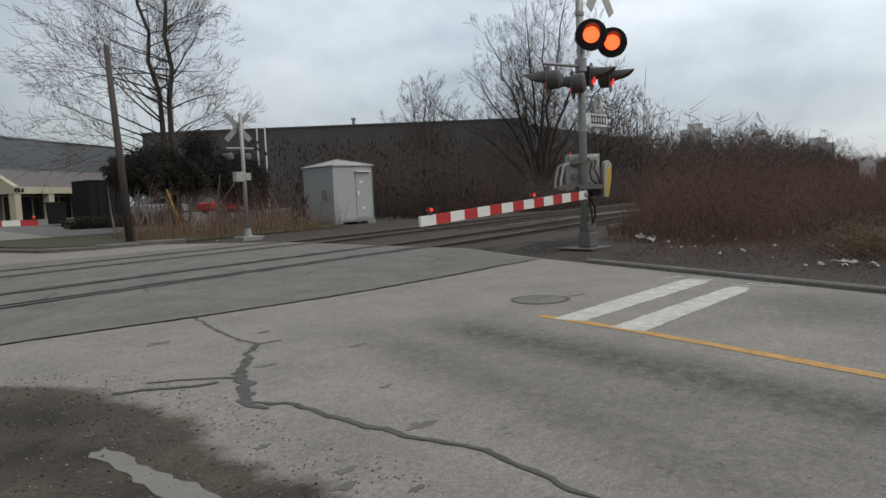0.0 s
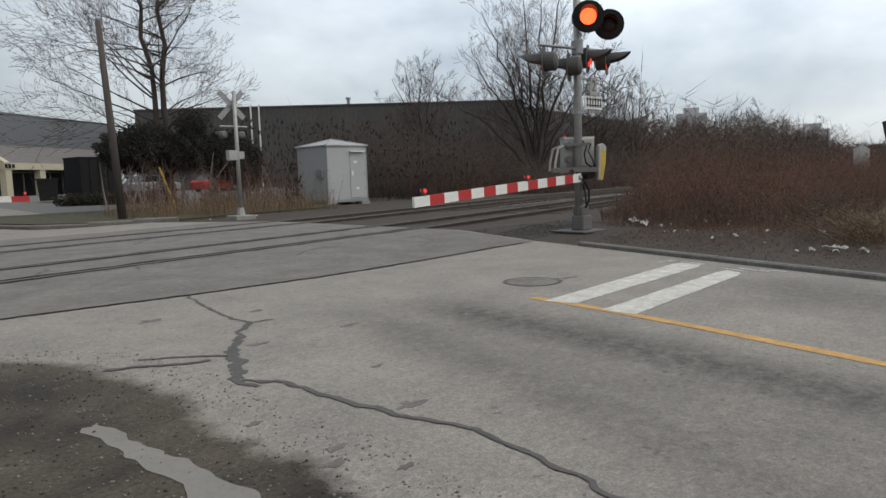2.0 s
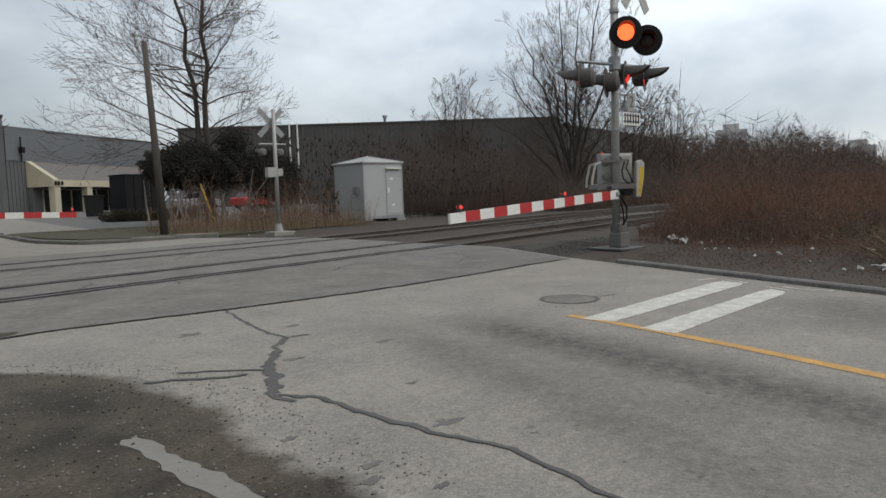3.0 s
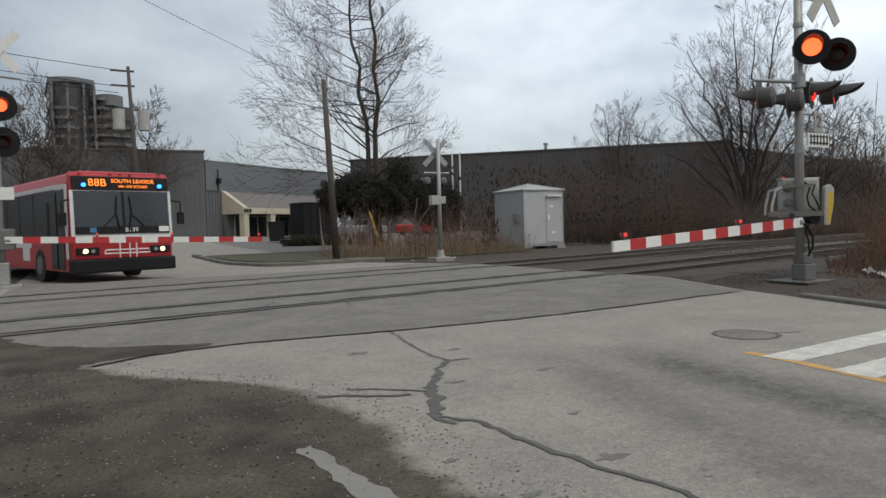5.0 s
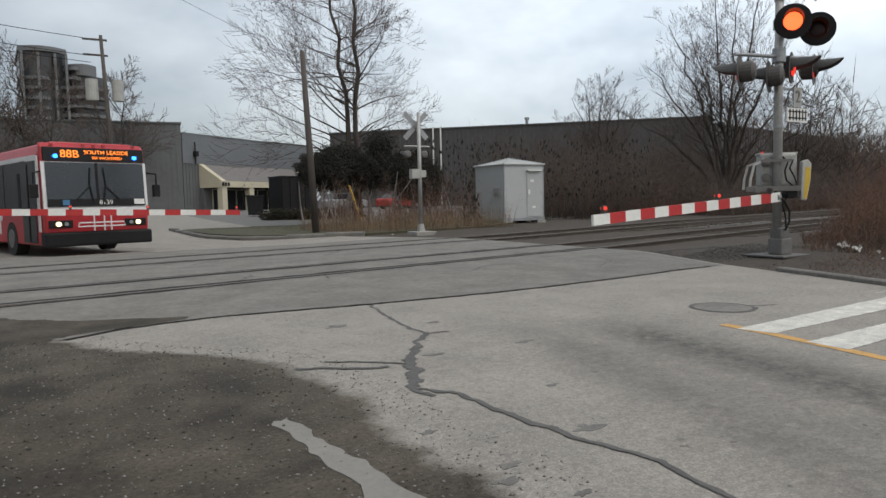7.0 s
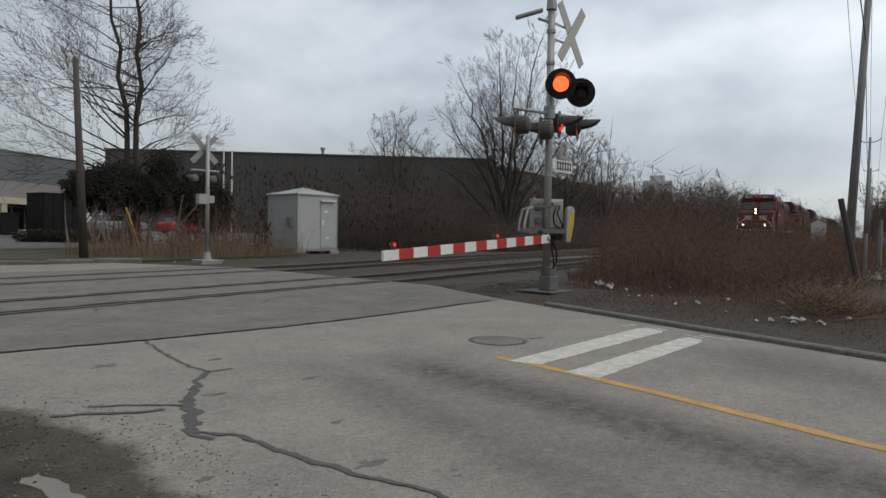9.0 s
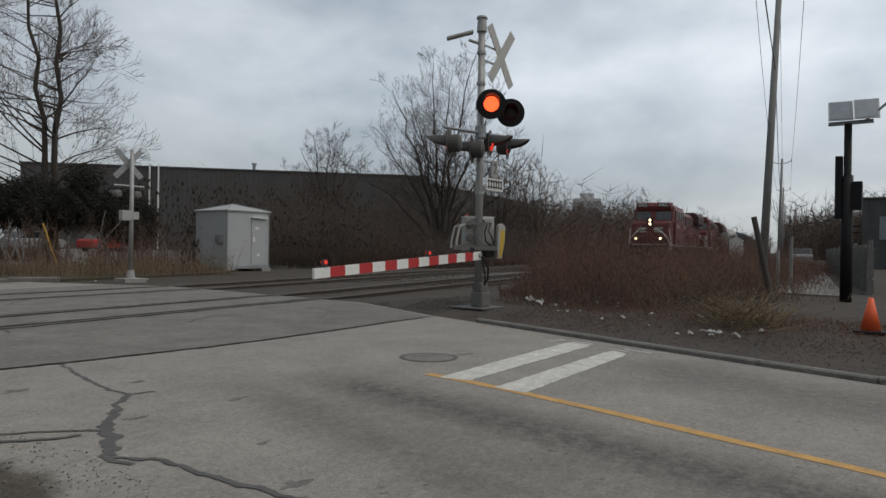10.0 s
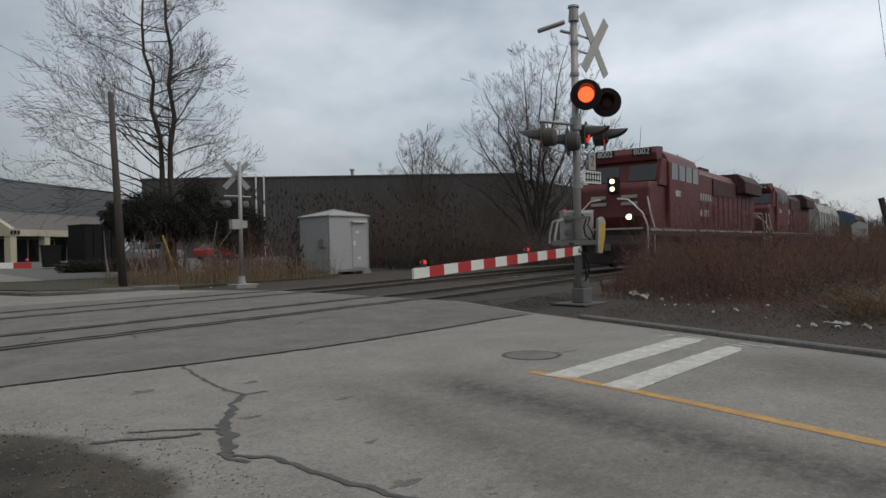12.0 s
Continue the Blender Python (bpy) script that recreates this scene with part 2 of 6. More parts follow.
LOCO_RED = mat("loco_red", (0.108, 0.016, 0.014), 0.55, vary=0.35, size=1.2, bump=0.04)
LOCO_SOOT = mat("loco_soot", (0.052, 0.022, 0.020), 0.75, vary=0.45, size=0.9, bump=0.06)
LOCO_DARK = mat("loco_grime", (0.035, 0.026, 0.024), 0.8, vary=0.4, size=0.8, bump=0.08)
HOPPER = mat("hopper_grey", (0.36, 0.36, 0.34), 0.7, vary=0.3, size=1.0, bump=0.08)
BLUE_CAR = mat("box_blue", (0.02, 0.085, 0.16), 0.65, vary=0.3, size=1.0, bump=0.05)
BUS_RED = mat("bus_red", (0.36, 0.022, 0.028), 0.4, vary=0.2, size=1.0, bump=0.02)
BUS_WHITE = mat("bus_white", (0.62, 0.62, 0.62), 0.4, vary=0.12, size=1.0, bump=0.02)
RUBBER = mat("rubber", (0.016, 0.016, 0.016), 0.85, vary=0.3, size=0.1)
ORANGE = mat("cone_orange", (0.75, 0.11, 0.03), 0.55, vary=0.15, size=0.1, bump=0.03)
TOWER = mat("tower_concrete", (0.15, 0.155, 0.16), 0.85, vary=0.12, size=5.0, bump=0)
# wall and glass greys lightened to stand in for the haze of distance
HAZE_WALL = mat("haze_paled_wall", (0.46, 0.46, 0.47), 0.9, vary=0.08, size=5.0, bump=0)
HAZE_GLASS = mat("haze_paled_glass", (0.38, 0.38, 0.39), 0.6, vary=0.1, size=5.0, bump=0)
TOWER_DARK = mat("tower_glass", (0.05, 0.055, 0.06), 0.3, vary=0.2, size=5.0, bump=0)
CASE_WHITE = mat("white_case", (0.62, 0.62, 0.61), 0.6, vary=0.12, size=0.4, bump=0.05)
PAPER = mat("litter", (0.44, 0.435, 0.41), 0.8, vary=0.2, size=0.05, bump=0.1)
FENCE = mat("weathered_boards", (0.17, 0.165, 0.155), 0.95, vary=0.3, size=0.5, bump=0.2, stretch=(1, 1, 5))
GALV = mat("galvanised", (0.32, 0.33, 0.34), 0.5, 0.6, vary=0.25, size=0.2, bump=0.05)
CELL = mat("solar_cells", (0.20, 0.23, 0.26), 0.2, vary=0.2, size=0.2, bump=0)
CAR_RED = mat("car_red", (0.42, 0.02, 0.02), 0.35, vary=0.1, size=0.5, bump=0)
CAR_GREY = mat("car_grey", (0.25, 0.26, 0.27), 0.35, vary=0.1, size=0.5, bump=0)
ORANGE_PLASTIC = mat("yellow_guard", (0.50, 0.30, 0.05), 0.6, vary=0.2, size=0.2)


# ---- mesh helpers ----
class M:
    """Gathers vertices and faces for one mesh."""

    def __init__(self):
        self.v, self.f = [], []

    def add(self, verts, faces):
        k = len(self.v)
        self.v += [tuple(p) for p in verts]
        self.f += [tuple(i + k for i in q) for q in faces]
        return self

    def box(self, x0, y0, z0, x1, y1, z1, m=None):
        p = [Vector((x, y, z)) for z in (z0, z1) for y in (y0, y1) for x in (x0, x1)]
        if m:
            p = [m @ q for q in p]
        return self.add(p, [(0, 2, 3, 1), (4, 5, 7, 6), (0, 1, 5, 4), (2, 6, 7, 3), (0, 4, 6, 2), (1, 3, 7, 5)])

    def tube(self, a, b, r0, r1=None, n=8, caps=True):
        a, b = Vector(a), Vector(b)
        r1 = r0 if r1 is None else r1
        z = (b - a).normalized()
        x = z.orthogonal().normalized()
        y = z.cross(x)
        p = []
        for c, r in ((a, r0), (b, r1)):
            p += [c + (x * math.cos(2 * math.pi * i / n) + y * math.sin(2 * math.pi * i / n)) * r for i in range(n)]
        fs = [(i, (i + 1) % n, n + (i + 1) % n, n + i) for i in range(n)]
        if caps:
            fs += [tuple(range(n - 1, -1, -1)), tuple(range(n, 2 * n))]
        return self.add(p, fs)

    def pipe(self, pts, r, n=6):
        """One bent tube through the points."""
        pts = [Vector(p) for p in pts]
        rows, x = [], None
        for i, c in enumerate(pts):
            z = (pts[min(i + 1, len(pts) - 1)] - pts[max(i - 1, 0)])
            z = z.normalized() if z.length > 1e-6 else (pts[i] - pts[i - 1]).normalized()
            x = z.orthogonal() if x is None else x - z * x.dot(z)
            x = x.normalized() if x.length > 1e-4 else z.orthogonal().normalized()
            y = z.cross(x)
            rows += [c + (x * math.cos(2 * math.pi * k / n) + y * math.sin(2 * math.pi * k / n)) * r for k in range(n)]
        m = len(pts)
        fs = [(i * n + k, i * n + (k + 1) % n, (i + 1) * n + (k + 1) % n, (i + 1) * n + k) for i in range(m - 1) for k in range(n)]
        return self.add(rows, fs + [tuple(range(n - 1, -1, -1)), tuple(range((m - 1) * n, m * n))])

    def prism(self, poly, d0, d1, axis="y"):
        """A closed outline, given in the two axes left over, drawn from d0 to d1 along axis."""
        put = {"x": lambda u, w, d: (d, u, w), "y": lambda u, w, d: (u, d, w), "z": lambda u, w, d: (u, w, d)}[axis]
        n = len(poly)
        p = [put(u, w, d0) for u, w in poly] + [put(u, w, d1) for u, w in poly]
        return self.add(p, [(i, (i + 1) % n, n + (i + 1) % n, n + i) for i in range(n)] + [tuple(range(n - 1, -1, -1)), tuple(range(n, 2 * n))])

    def mesh(self, name, material, smooth=False):
        me = bpy.data.meshes.new(name)
        me.from_pydata(self.v, [], self.f)
        bm = bmesh.new()
        bm.from_mesh(me)
        if len(bm.faces) < 20000:
            bmesh.ops.recalc_face_normals(bm, faces=bm.faces)
        if smooth:
            for fc in bm.faces:
                fc.smooth = True
        bm.to_mesh(me)
        bm.free()
        me.materials.append(material)
        return me


def part(name, m, material, parent=None, label="", bevel=0.0, smooth=False):
    ob = new(name, m.mesh(name, material, smooth))
    ob.parent = parent
    if label:
        ob["label"] = label
    if bevel:
        mod = ob.modifiers.new("edge", "BEVEL")
        mod.width, mod.segments, mod.limit_method = bevel, 2, "ANGLE"
    return ob


def thing(name, label, category, m=None, group=""):
    ob = new(name)
    ob.empty_display_size = 0.2
    if m:
        ob.matrix_world = m
    return tagged(ob, label, category, group)


def setting(name, m, material, label="", smooth=False):
    return tagged(part(name, m, material, None, smooth=smooth), label, "", "", "structure")


def words(text, size, parent, m, material, name="lettering", label="", depth=0.004, align="CENTER"):
    cu = bpy.data.curves.new(name, "FONT")
    cu.body, cu.size, cu.extrude, cu.align_x, cu.align_y = text, size, depth, align, "CENTER"
    tmp = bpy.data.objects.new("tmp", cu)
    scene.collection.objects.link(tmp)
    bpy.context.view_layer.update()
    me = bpy.data.meshes.new_from_object(tmp.evaluated_get(bpy.context.evaluated_depsgraph_get()))
    bpy.data.objects.remove(tmp)
    bpy.data.curves.remove(cu)
    me.materials.clear()
    me.materials.append(material)
    ob = new(name, me)
    ob.parent = parent
    ob.matrix_local = m
    if label:
        ob["label"] = label
    return ob


def clamp(a):
    return max(0.0, min(1.0, a))


TRACK_SLOPE = 0.175
TRACK_YAW = math.degrees(math.atan(TRACK_SLOPE))


def track_y(x, off=0.0):
    return 11.15 + TRACK_SLOPE * (x - 6) + off / math.cos(radians(TRACK_YAW))


def rail_z(x):
    return 0.045 + 0.10 * clamp((x - 10) / 12.0)


def ground_z(x, y):
    """The lie of the land: a dip past the crossing, a rise to the lots beyond, and the low crown on which the tracks cross."""
    z = -0.12 * clamp((y - 17) / 5) * clamp((9 - x) / 3) * clamp((34 - y) / 6)
    z += 0.6 * clamp((y - 32) / 30)
    z += 0.045 * clamp((y - 7.4) / 2.2) * clamp((21 - y) / 4) * clamp((x + 8) / 4) * clamp((12 - x) / 2)
    z += 0.12 * clamp((x - 30) / 40) * clamp((y - 6) / 10)
    if x > 9.5 and y < track_y(x) - 3 and x > 10:
        z += 0.10 * clamp((x - 10) / 1.5)
    if x > 11:
        z += 0.02 * clamp((x - 11) / 3)
    return z


# ---- ground, road and tracks ----
def sheet(name, xs, ys, zf, material, label=""):
    """A grid over the plan; xs may depend on y."""
    m = M()
    cols = None
    for j, y in enumerate(ys):
        row = xs(y)
        cols = len(row)
        m.v += [(x, y, zf(x, y)) for x in row]
    for j in range(len(ys) - 1):
        m.f += [(j * cols + i, j * cols + i + 1, (j + 1) * cols + i + 1, (j + 1) * cols + i) for i in range(cols - 1)]
    return setting(name, m, material, label, smooth=True)


def spaced(*runs):
    out = []
    for a, b, n in runs:
        out += [a + (b - a) * i / n for i in range(n)]
    return out + [runs[-1][1]]


GX = spaced((-2500, -200, 8), (-200, -30, 10), (-30, 40, 70), (40, 120, 20), (120, 400, 10), (400, 2500, 8))
GY = spaced((-2500, -100, 8), (-100, -10, 10), (-10, 50, 60), (50, 140, 20), (140, 500, 10), (500, 2500, 8))
sheet("ground", lambda y: GX, GY, lambda x, y: ground_z(x, y) - 0.03, SOIL, "brown bare winter soil beyond the road")


def road_left(y):
    base = 1.32 if y < 4 else 1.32 - 0.2 * (y - 4) if y < 5 else 1.12 - 0.75 * (y - 5) if y < 6.6 else -0.08 - 0.4 * (y - 6.6)
    base = max(base, -1.6)
    rough = 0.0 if y > 9 else 0.16 * noise.noise((y * 0.9, 3.1, 0)) + 0.09 * noise.noise((y * 3.1, 0.3, 0)) + 0.05 * noise.noise((y * 9.0, 7.7, 0))
    return base + rough


def road_right(y):
    if y < 0.6:
        return 7.42 + 0.05 * (y - 0.6)
    if y < 10:
        return 7.42 + 0.29 * (y - 0.6)
    return 10.15 if y < 17 else max(8.6, 10.15 - 0.3 * (y - 17))


RY = spaced((-80, -4, 12), (-4, 9, 260), (9, 24, 30), (24, 140, 24))


def surface(name, xs, ys, zf, material, label, values):
    """A sheet whose points also carry named values for its material."""
    ob = sheet(name, xs, ys, zf, material, label)
    for key, fn in values.items():
        at_ = ob.data.attributes.new(key, "FLOAT", "POINT")
        at_.data.foreach_set("value", [fn(v.co.x, v.co.y) for v in ob.data.vertices])
    return ob


def lane_wear(x, y):
    """Dark traffic bands along the lanes."""
    c1 = 3.68 + 0.125 * y
    c2 = 2.32 + 0.27 * y
    c3 = 6.25 + 0.22 * y
    a = 1.0 * math.exp(-((x - c1) / 0.40) ** 2) * clamp((5.1 - y) / 1.0)
    b = 0.62 * math.exp(-((x - c2) / 0.34) ** 2) * clamp((5.4 - y) / 1.2)
    m = 0.45 * clamp((x - c2) * 3) * clamp((c1 - x) * 3) * clamp((4.6 - y) / 1.2)
    c = 0.7 * math.exp(-((x - c3) / 0.7) ** 2) * clamp((3.4 - y) / 1.0)
    return 0.95 * max(a, b, c, m)


def muddy(x, y):
    return clamp((road_left(y) + 0.50 - x) / 0.62) + clamp((road_left(y) - 0.5 - x) / 1.1)


sheet_left = lambda y: max(road_left(y) - 1.2, -2.8) if y < 12 else road_left(y)
surface("road", lambda y: [sheet_left(y) + (road_right(y) - sheet_left(y)) * (i / 60) for i in range(61)], RY,
        lambda x, y: ground_z(x, y), ROAD, "worn pale asphalt road with stains and muddy edge", {"lane": lane_wear, "mud": lambda x, y: muddy(x, y) if y < 12 else 0.0})
# darker crossing apron laid over the road
SEAM = [(0.08, 6.72), (0.5, 6.98), (1.08, 7.12), (1.5, 7.15), (2.98, 6.98), (4.58, 6.89), (5.34, 6.92), (7.0, 7.06), (8.11, 7.22), (8.95, 7.28)]


def seam_y(x):
    return float(np.interp(x, [p[0] for p in SEAM], [p[1] for p in SEAM]))


m = M()
for j in range(41):
    v = j / 40
    y0 = 7.0 + 12.0 * v
    for i in range(61):
        x = road_left(y0) + 0.25 + (road_right(y0) - road_left(y0) - 0.3) * i / 60
        y = seam_y(x) * (1 - v) + 19.0 * v
        m.v.append((x, y, ground_z(x, y) + 0.005))
m.f += [(j * 61 + i, j * 61 + i + 1, (j + 1) * 61 + i + 1, (j + 1) * 61 + i) for j in range(40) for i in range(60)]
setting("crossing_pavement", m, ASPHALT_DARK, "darker asphalt apron laid round the rails", smooth=True)


def smear_right(y):
    return float(np.interp(y, [6.5, 6.75, 6.95, 7.1, 7.2, 7.35, 7.5, 7.7, 8.2, 9.1, 10.2], [-0.2, -0.05, 0.2, 0.65, 1.05, 1.2, 0.75, 0.25, -0.4, -0.9, -1.6])) + 0.10 * noise.noise((y * 6, 1.7, 0)) + 0.06 * noise.noise((y * 23, 4.2, 0))


surface("mud_smear", lambda y: [-3.4 + (smear_right(y) + 3.4) * i / 30 for i in range(31)], spaced((6.5, 10.2, 120)),
        lambda x, y: ground_z(x, y) + 0.0105 - 0.011 * clamp((7.0 - y) / 0.3), ROAD, "dark mud dragged over the edge of the apron", {"lane": lambda x, y: 0.0, "mud": lambda x, y: 1.7})
surface("shoulder", lambda y: [-14 + (sheet_left(y) + 14.12) * (i / 40) ** 0.6 for i in range(41)], spaced((-12, 9, 120), (9, 12, 8)),
        lambda x, y: ground_z(x, y) - 0.001 + 0.018 * noise.noise((x * 0.9, y * 0.9, 1)) * clamp((sheet_left(y) - x) * 2), ROAD, "dark muddy gravel shoulder", {"lane": lambda x, y: 0.0, "mud": lambda x, y: 1.0 + clamp((road_left(y) - 0.5 - x) / 1.1)})
sheet("parking_lot", lambda y: [-60 + 130 * i / 60 for i in range(61)], spaced((30, 74, 30)), lambda x, y: ground_z(x, y) - 0.012, ASPHALT, "pale asphalt of the factory lot")


def ribbon(m, pts, w, z=0.009, jag=0.0):
    """A flat, slightly raised band along a line on the road."""
    rows = []
    for i, (x, y) in enumerate(pts):
        a, b = pts[max(0, i - 1)], pts[min(len(pts) - 1, i + 1)]
        d = Vector((b[0] - a[0], b[1] - a[1])).normalized()
        k, j = (w * (1 + jag * (0.6 * noise.noise((x * 4, y * 4, q)) + 0.9 * noise.noise((x * 17, y * 17, q)))) for q in (0, 5))
        zz = ground_z(x, y) + z
        rows.append(((x - d.y * k / 2, y + d.x * k / 2, zz), (x + d.y * j / 2, y - d.x * j / 2, zz)))
    m.add([p for r in rows for p in r], [(2 * i, 2 * i + 1, 2 * i + 3, 2 * i + 2) for i in range(len(rows) - 1)])


def wander(pts, step=0.12, amp=0.03):
    out = []
    for (x0, y0), (x1, y1) in zip(pts, pts[1:]):
        n = max(1, int(math.hypot(x1 - x0, y1 - y0) / step))
        for i in range(n):
            x, y = x0 + (x1 - x0) * i / n, y0 + (y1 - y0) * i / n
            out.append((x + amp * noise.noise((x * 6, y * 6, 2)), y + amp * noise.noise((x * 6, y * 6, 9))))
    return out + [pts[-1]]


CRACKS = []


def crack(pts, w, name="road_crack"):
    m = M()
    ribbon(m, wander(wander(pts, 0.07, 0.05), 0.022, 0.006), w * 0.72, 0.0025 + 0.0006 * len(CRACKS), 0.85)
    CRACKS.append(name)
    setting(name, m, CRACK, "tar-filled crack wandering over the road")


crack([(2.99, 6.99), (2.92, 6.6), (2.84, 6.10), (2.72, 5.55), (2.76, 5.18)], 0.05)
crack([(2.76, 5.18), (2.52, 4.88), (2.38, 4.69), (2.21, 4.40)], 0.085)
crack([(2.21, 4.40), (2.12, 4.2), (2.01, 3.99), (1.88, 3.74)], 0.125)
crack([(2.74, 5.17), (2.95, 5.12)], 0.03)
crack([(1.88, 3.76), (1.88, 3.62), (1.90, 3.49)], 0.06)
crack([(1.90, 3.70), (2.02, 3.50), (2.05, 3.03), (2.08, 2.8), (2.13, 2.46)], 0.058)
crack([(2.13, 2.46), (2.23, 2.08), (2.18, 1.85), (2.13, 1.5), (2.06, 1.2), (2.02, 0.9), (2.09, 0.2)], 0.042)
crack([(2.12, 4.26), (1.98, 4.43), (1.81, 4.57), (1.66, 4.66)], 0.036)
crack([(1.98, 4.26), (1.85, 4.29), (1.70, 4.39), (1.42, 4.58)], 0.055)
# dark blots of old oil and tar
for bx, by, br in ((3.23, 4.42, 0.075), (1.66, 2.42, 0.055), (1.58, 2.30, 0.05), (2.27, 2.60, 0.075), (1.58, 2.97, 0.04), (2.41, 4.42, 0.075), (2.24, 5.93, 0.10), (1.75, 2.05, 0.035), (2.6, 3.3, 0.04), (3.05, 5.6, 0.06)):
    m = M()
    pts = []
    for i in range(22):
        t = 2 * math.pi * i / 22
        k = 0.75 * br * (1 + 1.3 * noise.noise((math.cos(t) * 1.4 + bx * 7, math.sin(t) * 1.4, by * 3)))
        pts.append((bx + 1.25 * k * math.cos(t), by + 0.7 * k * math.sin(t)))
    m.prism(pts, -0.01, 0.0025, "z")
    setting("road_blot", m, BLOT, "dark blot on the worn asphalt")
for pts, w in (([(3.4, 9.4), (3.7, 10.2), (4.3, 10.5)], 0.05), ([(1.6, 9.3), (2.3, 9.9), (2.6, 10.6)], 0.05), ([(5.6, 9.0), (6.3, 9.5), (6.9, 9.4)], 0.05), ([(2.2, 13.2), (3.0, 14.3)], 0.06), ([(4.8, 13.4), (5.6, 14.6)], 0.06), ([(7.6, 8.3), (8.4, 8.9), (8.7, 9.8)], 0.04)):
    m = M()
    ribbon(m, wander(wander(pts, 0.1, 0.08), 0.03, 0.01), w * 0.8, 0.0075, 0.8)
    setting("road_crack", m, CRACK, "short crack in the crossing pavement")
m = M()
ribbon(m, wander(SEAM, 0.05, 0.02), 0.05, 0.009, 0.7)
setting("paving_seam", m, TAR, "dark seam where the crossing apron begins")
# dried run of slurry on the shoulder
m = M()
run = [(0.95, 3.50), (0.97, 3.54), (1.02, 3.53), (1.07, 3.55), (1.11, 3.42), (1.12, 3.29), (1.08, 3.20), (1.13, 3.05), (1.16, 2.87), (1.18, 2.63), (1.19, 2.45), (1.21, 2.2), (1.22, 1.9), (1.24, 1.65), (1.10, 1.6), (1.06, 1.9), (1.06, 2.2), (1.03, 2.52), (1.06, 2.66), (1.02, 2.83), (1.0, 3.06), (1.02, 3.25), (0.99, 3.42)]
run = wander(wander(run + run[:1], 0.04, 0.05)[:-1] + run[:1], 0.015, 0.016)[:-1]
m.prism(run, -0.01, 0.005, "z")
setting("slurry_patch", m, SLURRY, "pale dried slurry run on the muddy shoulder")

# painted lines
m = M()
ribbon(m, [(5.03, 3.98), (4.98, 3.46), (4.88, 2.79), (4.765, 2.2), (4.645, 1.6), (4.525, 1.05), (4.42, 0.48), (4.17, -0.6), (3.9, -2.0), (2.0, -10)], 0.105, 0.003, 0.4)
setting("centre_line", m, YELLOW_LINE, "faded yellow centre line")


def stop_line(near, far, scuffs):
    """A band between two short ends, its long edges uneven, its kerb end worn into scraps."""
    m = M()
    (a0, a1), (b0, b1) = near, far
    n = 60
    for i in range(n + 1):
        u = i / n
        for k, (p, q) in enumerate(((a0, b0), (a1, b1))):
            x, y = p[0] + (q[0] - p[0]) * u, p[1] + (q[1] - p[1]) * u
            y += (1 - 2 * k) * (0.012 * noise.noise((x * 9, k, y)) + 0.012 * noise.noise((x * 31, k, y)) - 0.05 * clamp((u - 0.93) / 0.07) * (1 + noise.noise((x * 20, k, 3))))
            m.v.append((x, y, ground_z(x, y) + 0.004))
    m.f += [(2 * i, 2 * i + 1, 2 * i + 3, 2 * i + 2) for i in range(n)]
    line = setting("stop_line", m, WHITE_LINE, "worn white stop line across the lane")
    for x, y, ln, w, yaw in scuffs:
        q = M()
        pts = [(x + math.cos(yaw) * ln * (i / 12 - 0.5) + 0.02 * noise.noise((i * 0.8, x, y)), y + math.sin(yaw) * ln * (i / 12 - 0.5)) for i in range(13)]
        ribbon(q, pts, w, 0.0045, 1.3)
        part("paint_scrap", q, WHITE_LINE, line)


stop_line(((4.95, 3.79), (5.02, 3.49)), ((8.02, 4.03), (7.94, 3.66)), ((8.06, 3.88, 0.42, 0.035, -1.9), (8.12, 4.12, 0.30, 0.04, -1.5), (8.0, 4.2, 0.22, 0.03, 2.6)))
stop_line(((4.92, 3.16), (4.90, 2.84)), ((7.66, 3.31), (7.56, 3.03)), ((7.74, 3.22, 0.35, 0.035, -1.9), (7.83, 3.05, 0.40, 0.04, -1.8), (7.9, 2.86, 0.3, 0.025, -1.7)))

# manhole
manhole = thing("manhole", "round worn iron manhole cover set in the asphalt", "manhole", pose(5.78, 4.58, 0.004))
part("cover", M().tube((0, 0, -0.01), (0, 0, 0.0005), 0.27, n=40), ASPHALT_DARK, manhole, "worn cover the colour of the road")
m = M()
ribbon(m, [(0.29 * math.cos(0.0785 * i), 0.29 * math.sin(0.0785 * i)) for i in range(81)], 0.05, 0.0, 0.9)
part("frame", m, CRACK, manhole, "cracked dark rim")
m = M()
ribbon(m, wander([(0.27, -0.08), (0.42, -0.16), (0.55, -0.2)], 0.03, 0.02), 0.03, -0.001, 0.6)
part("crack", m, CRACK, manhole)



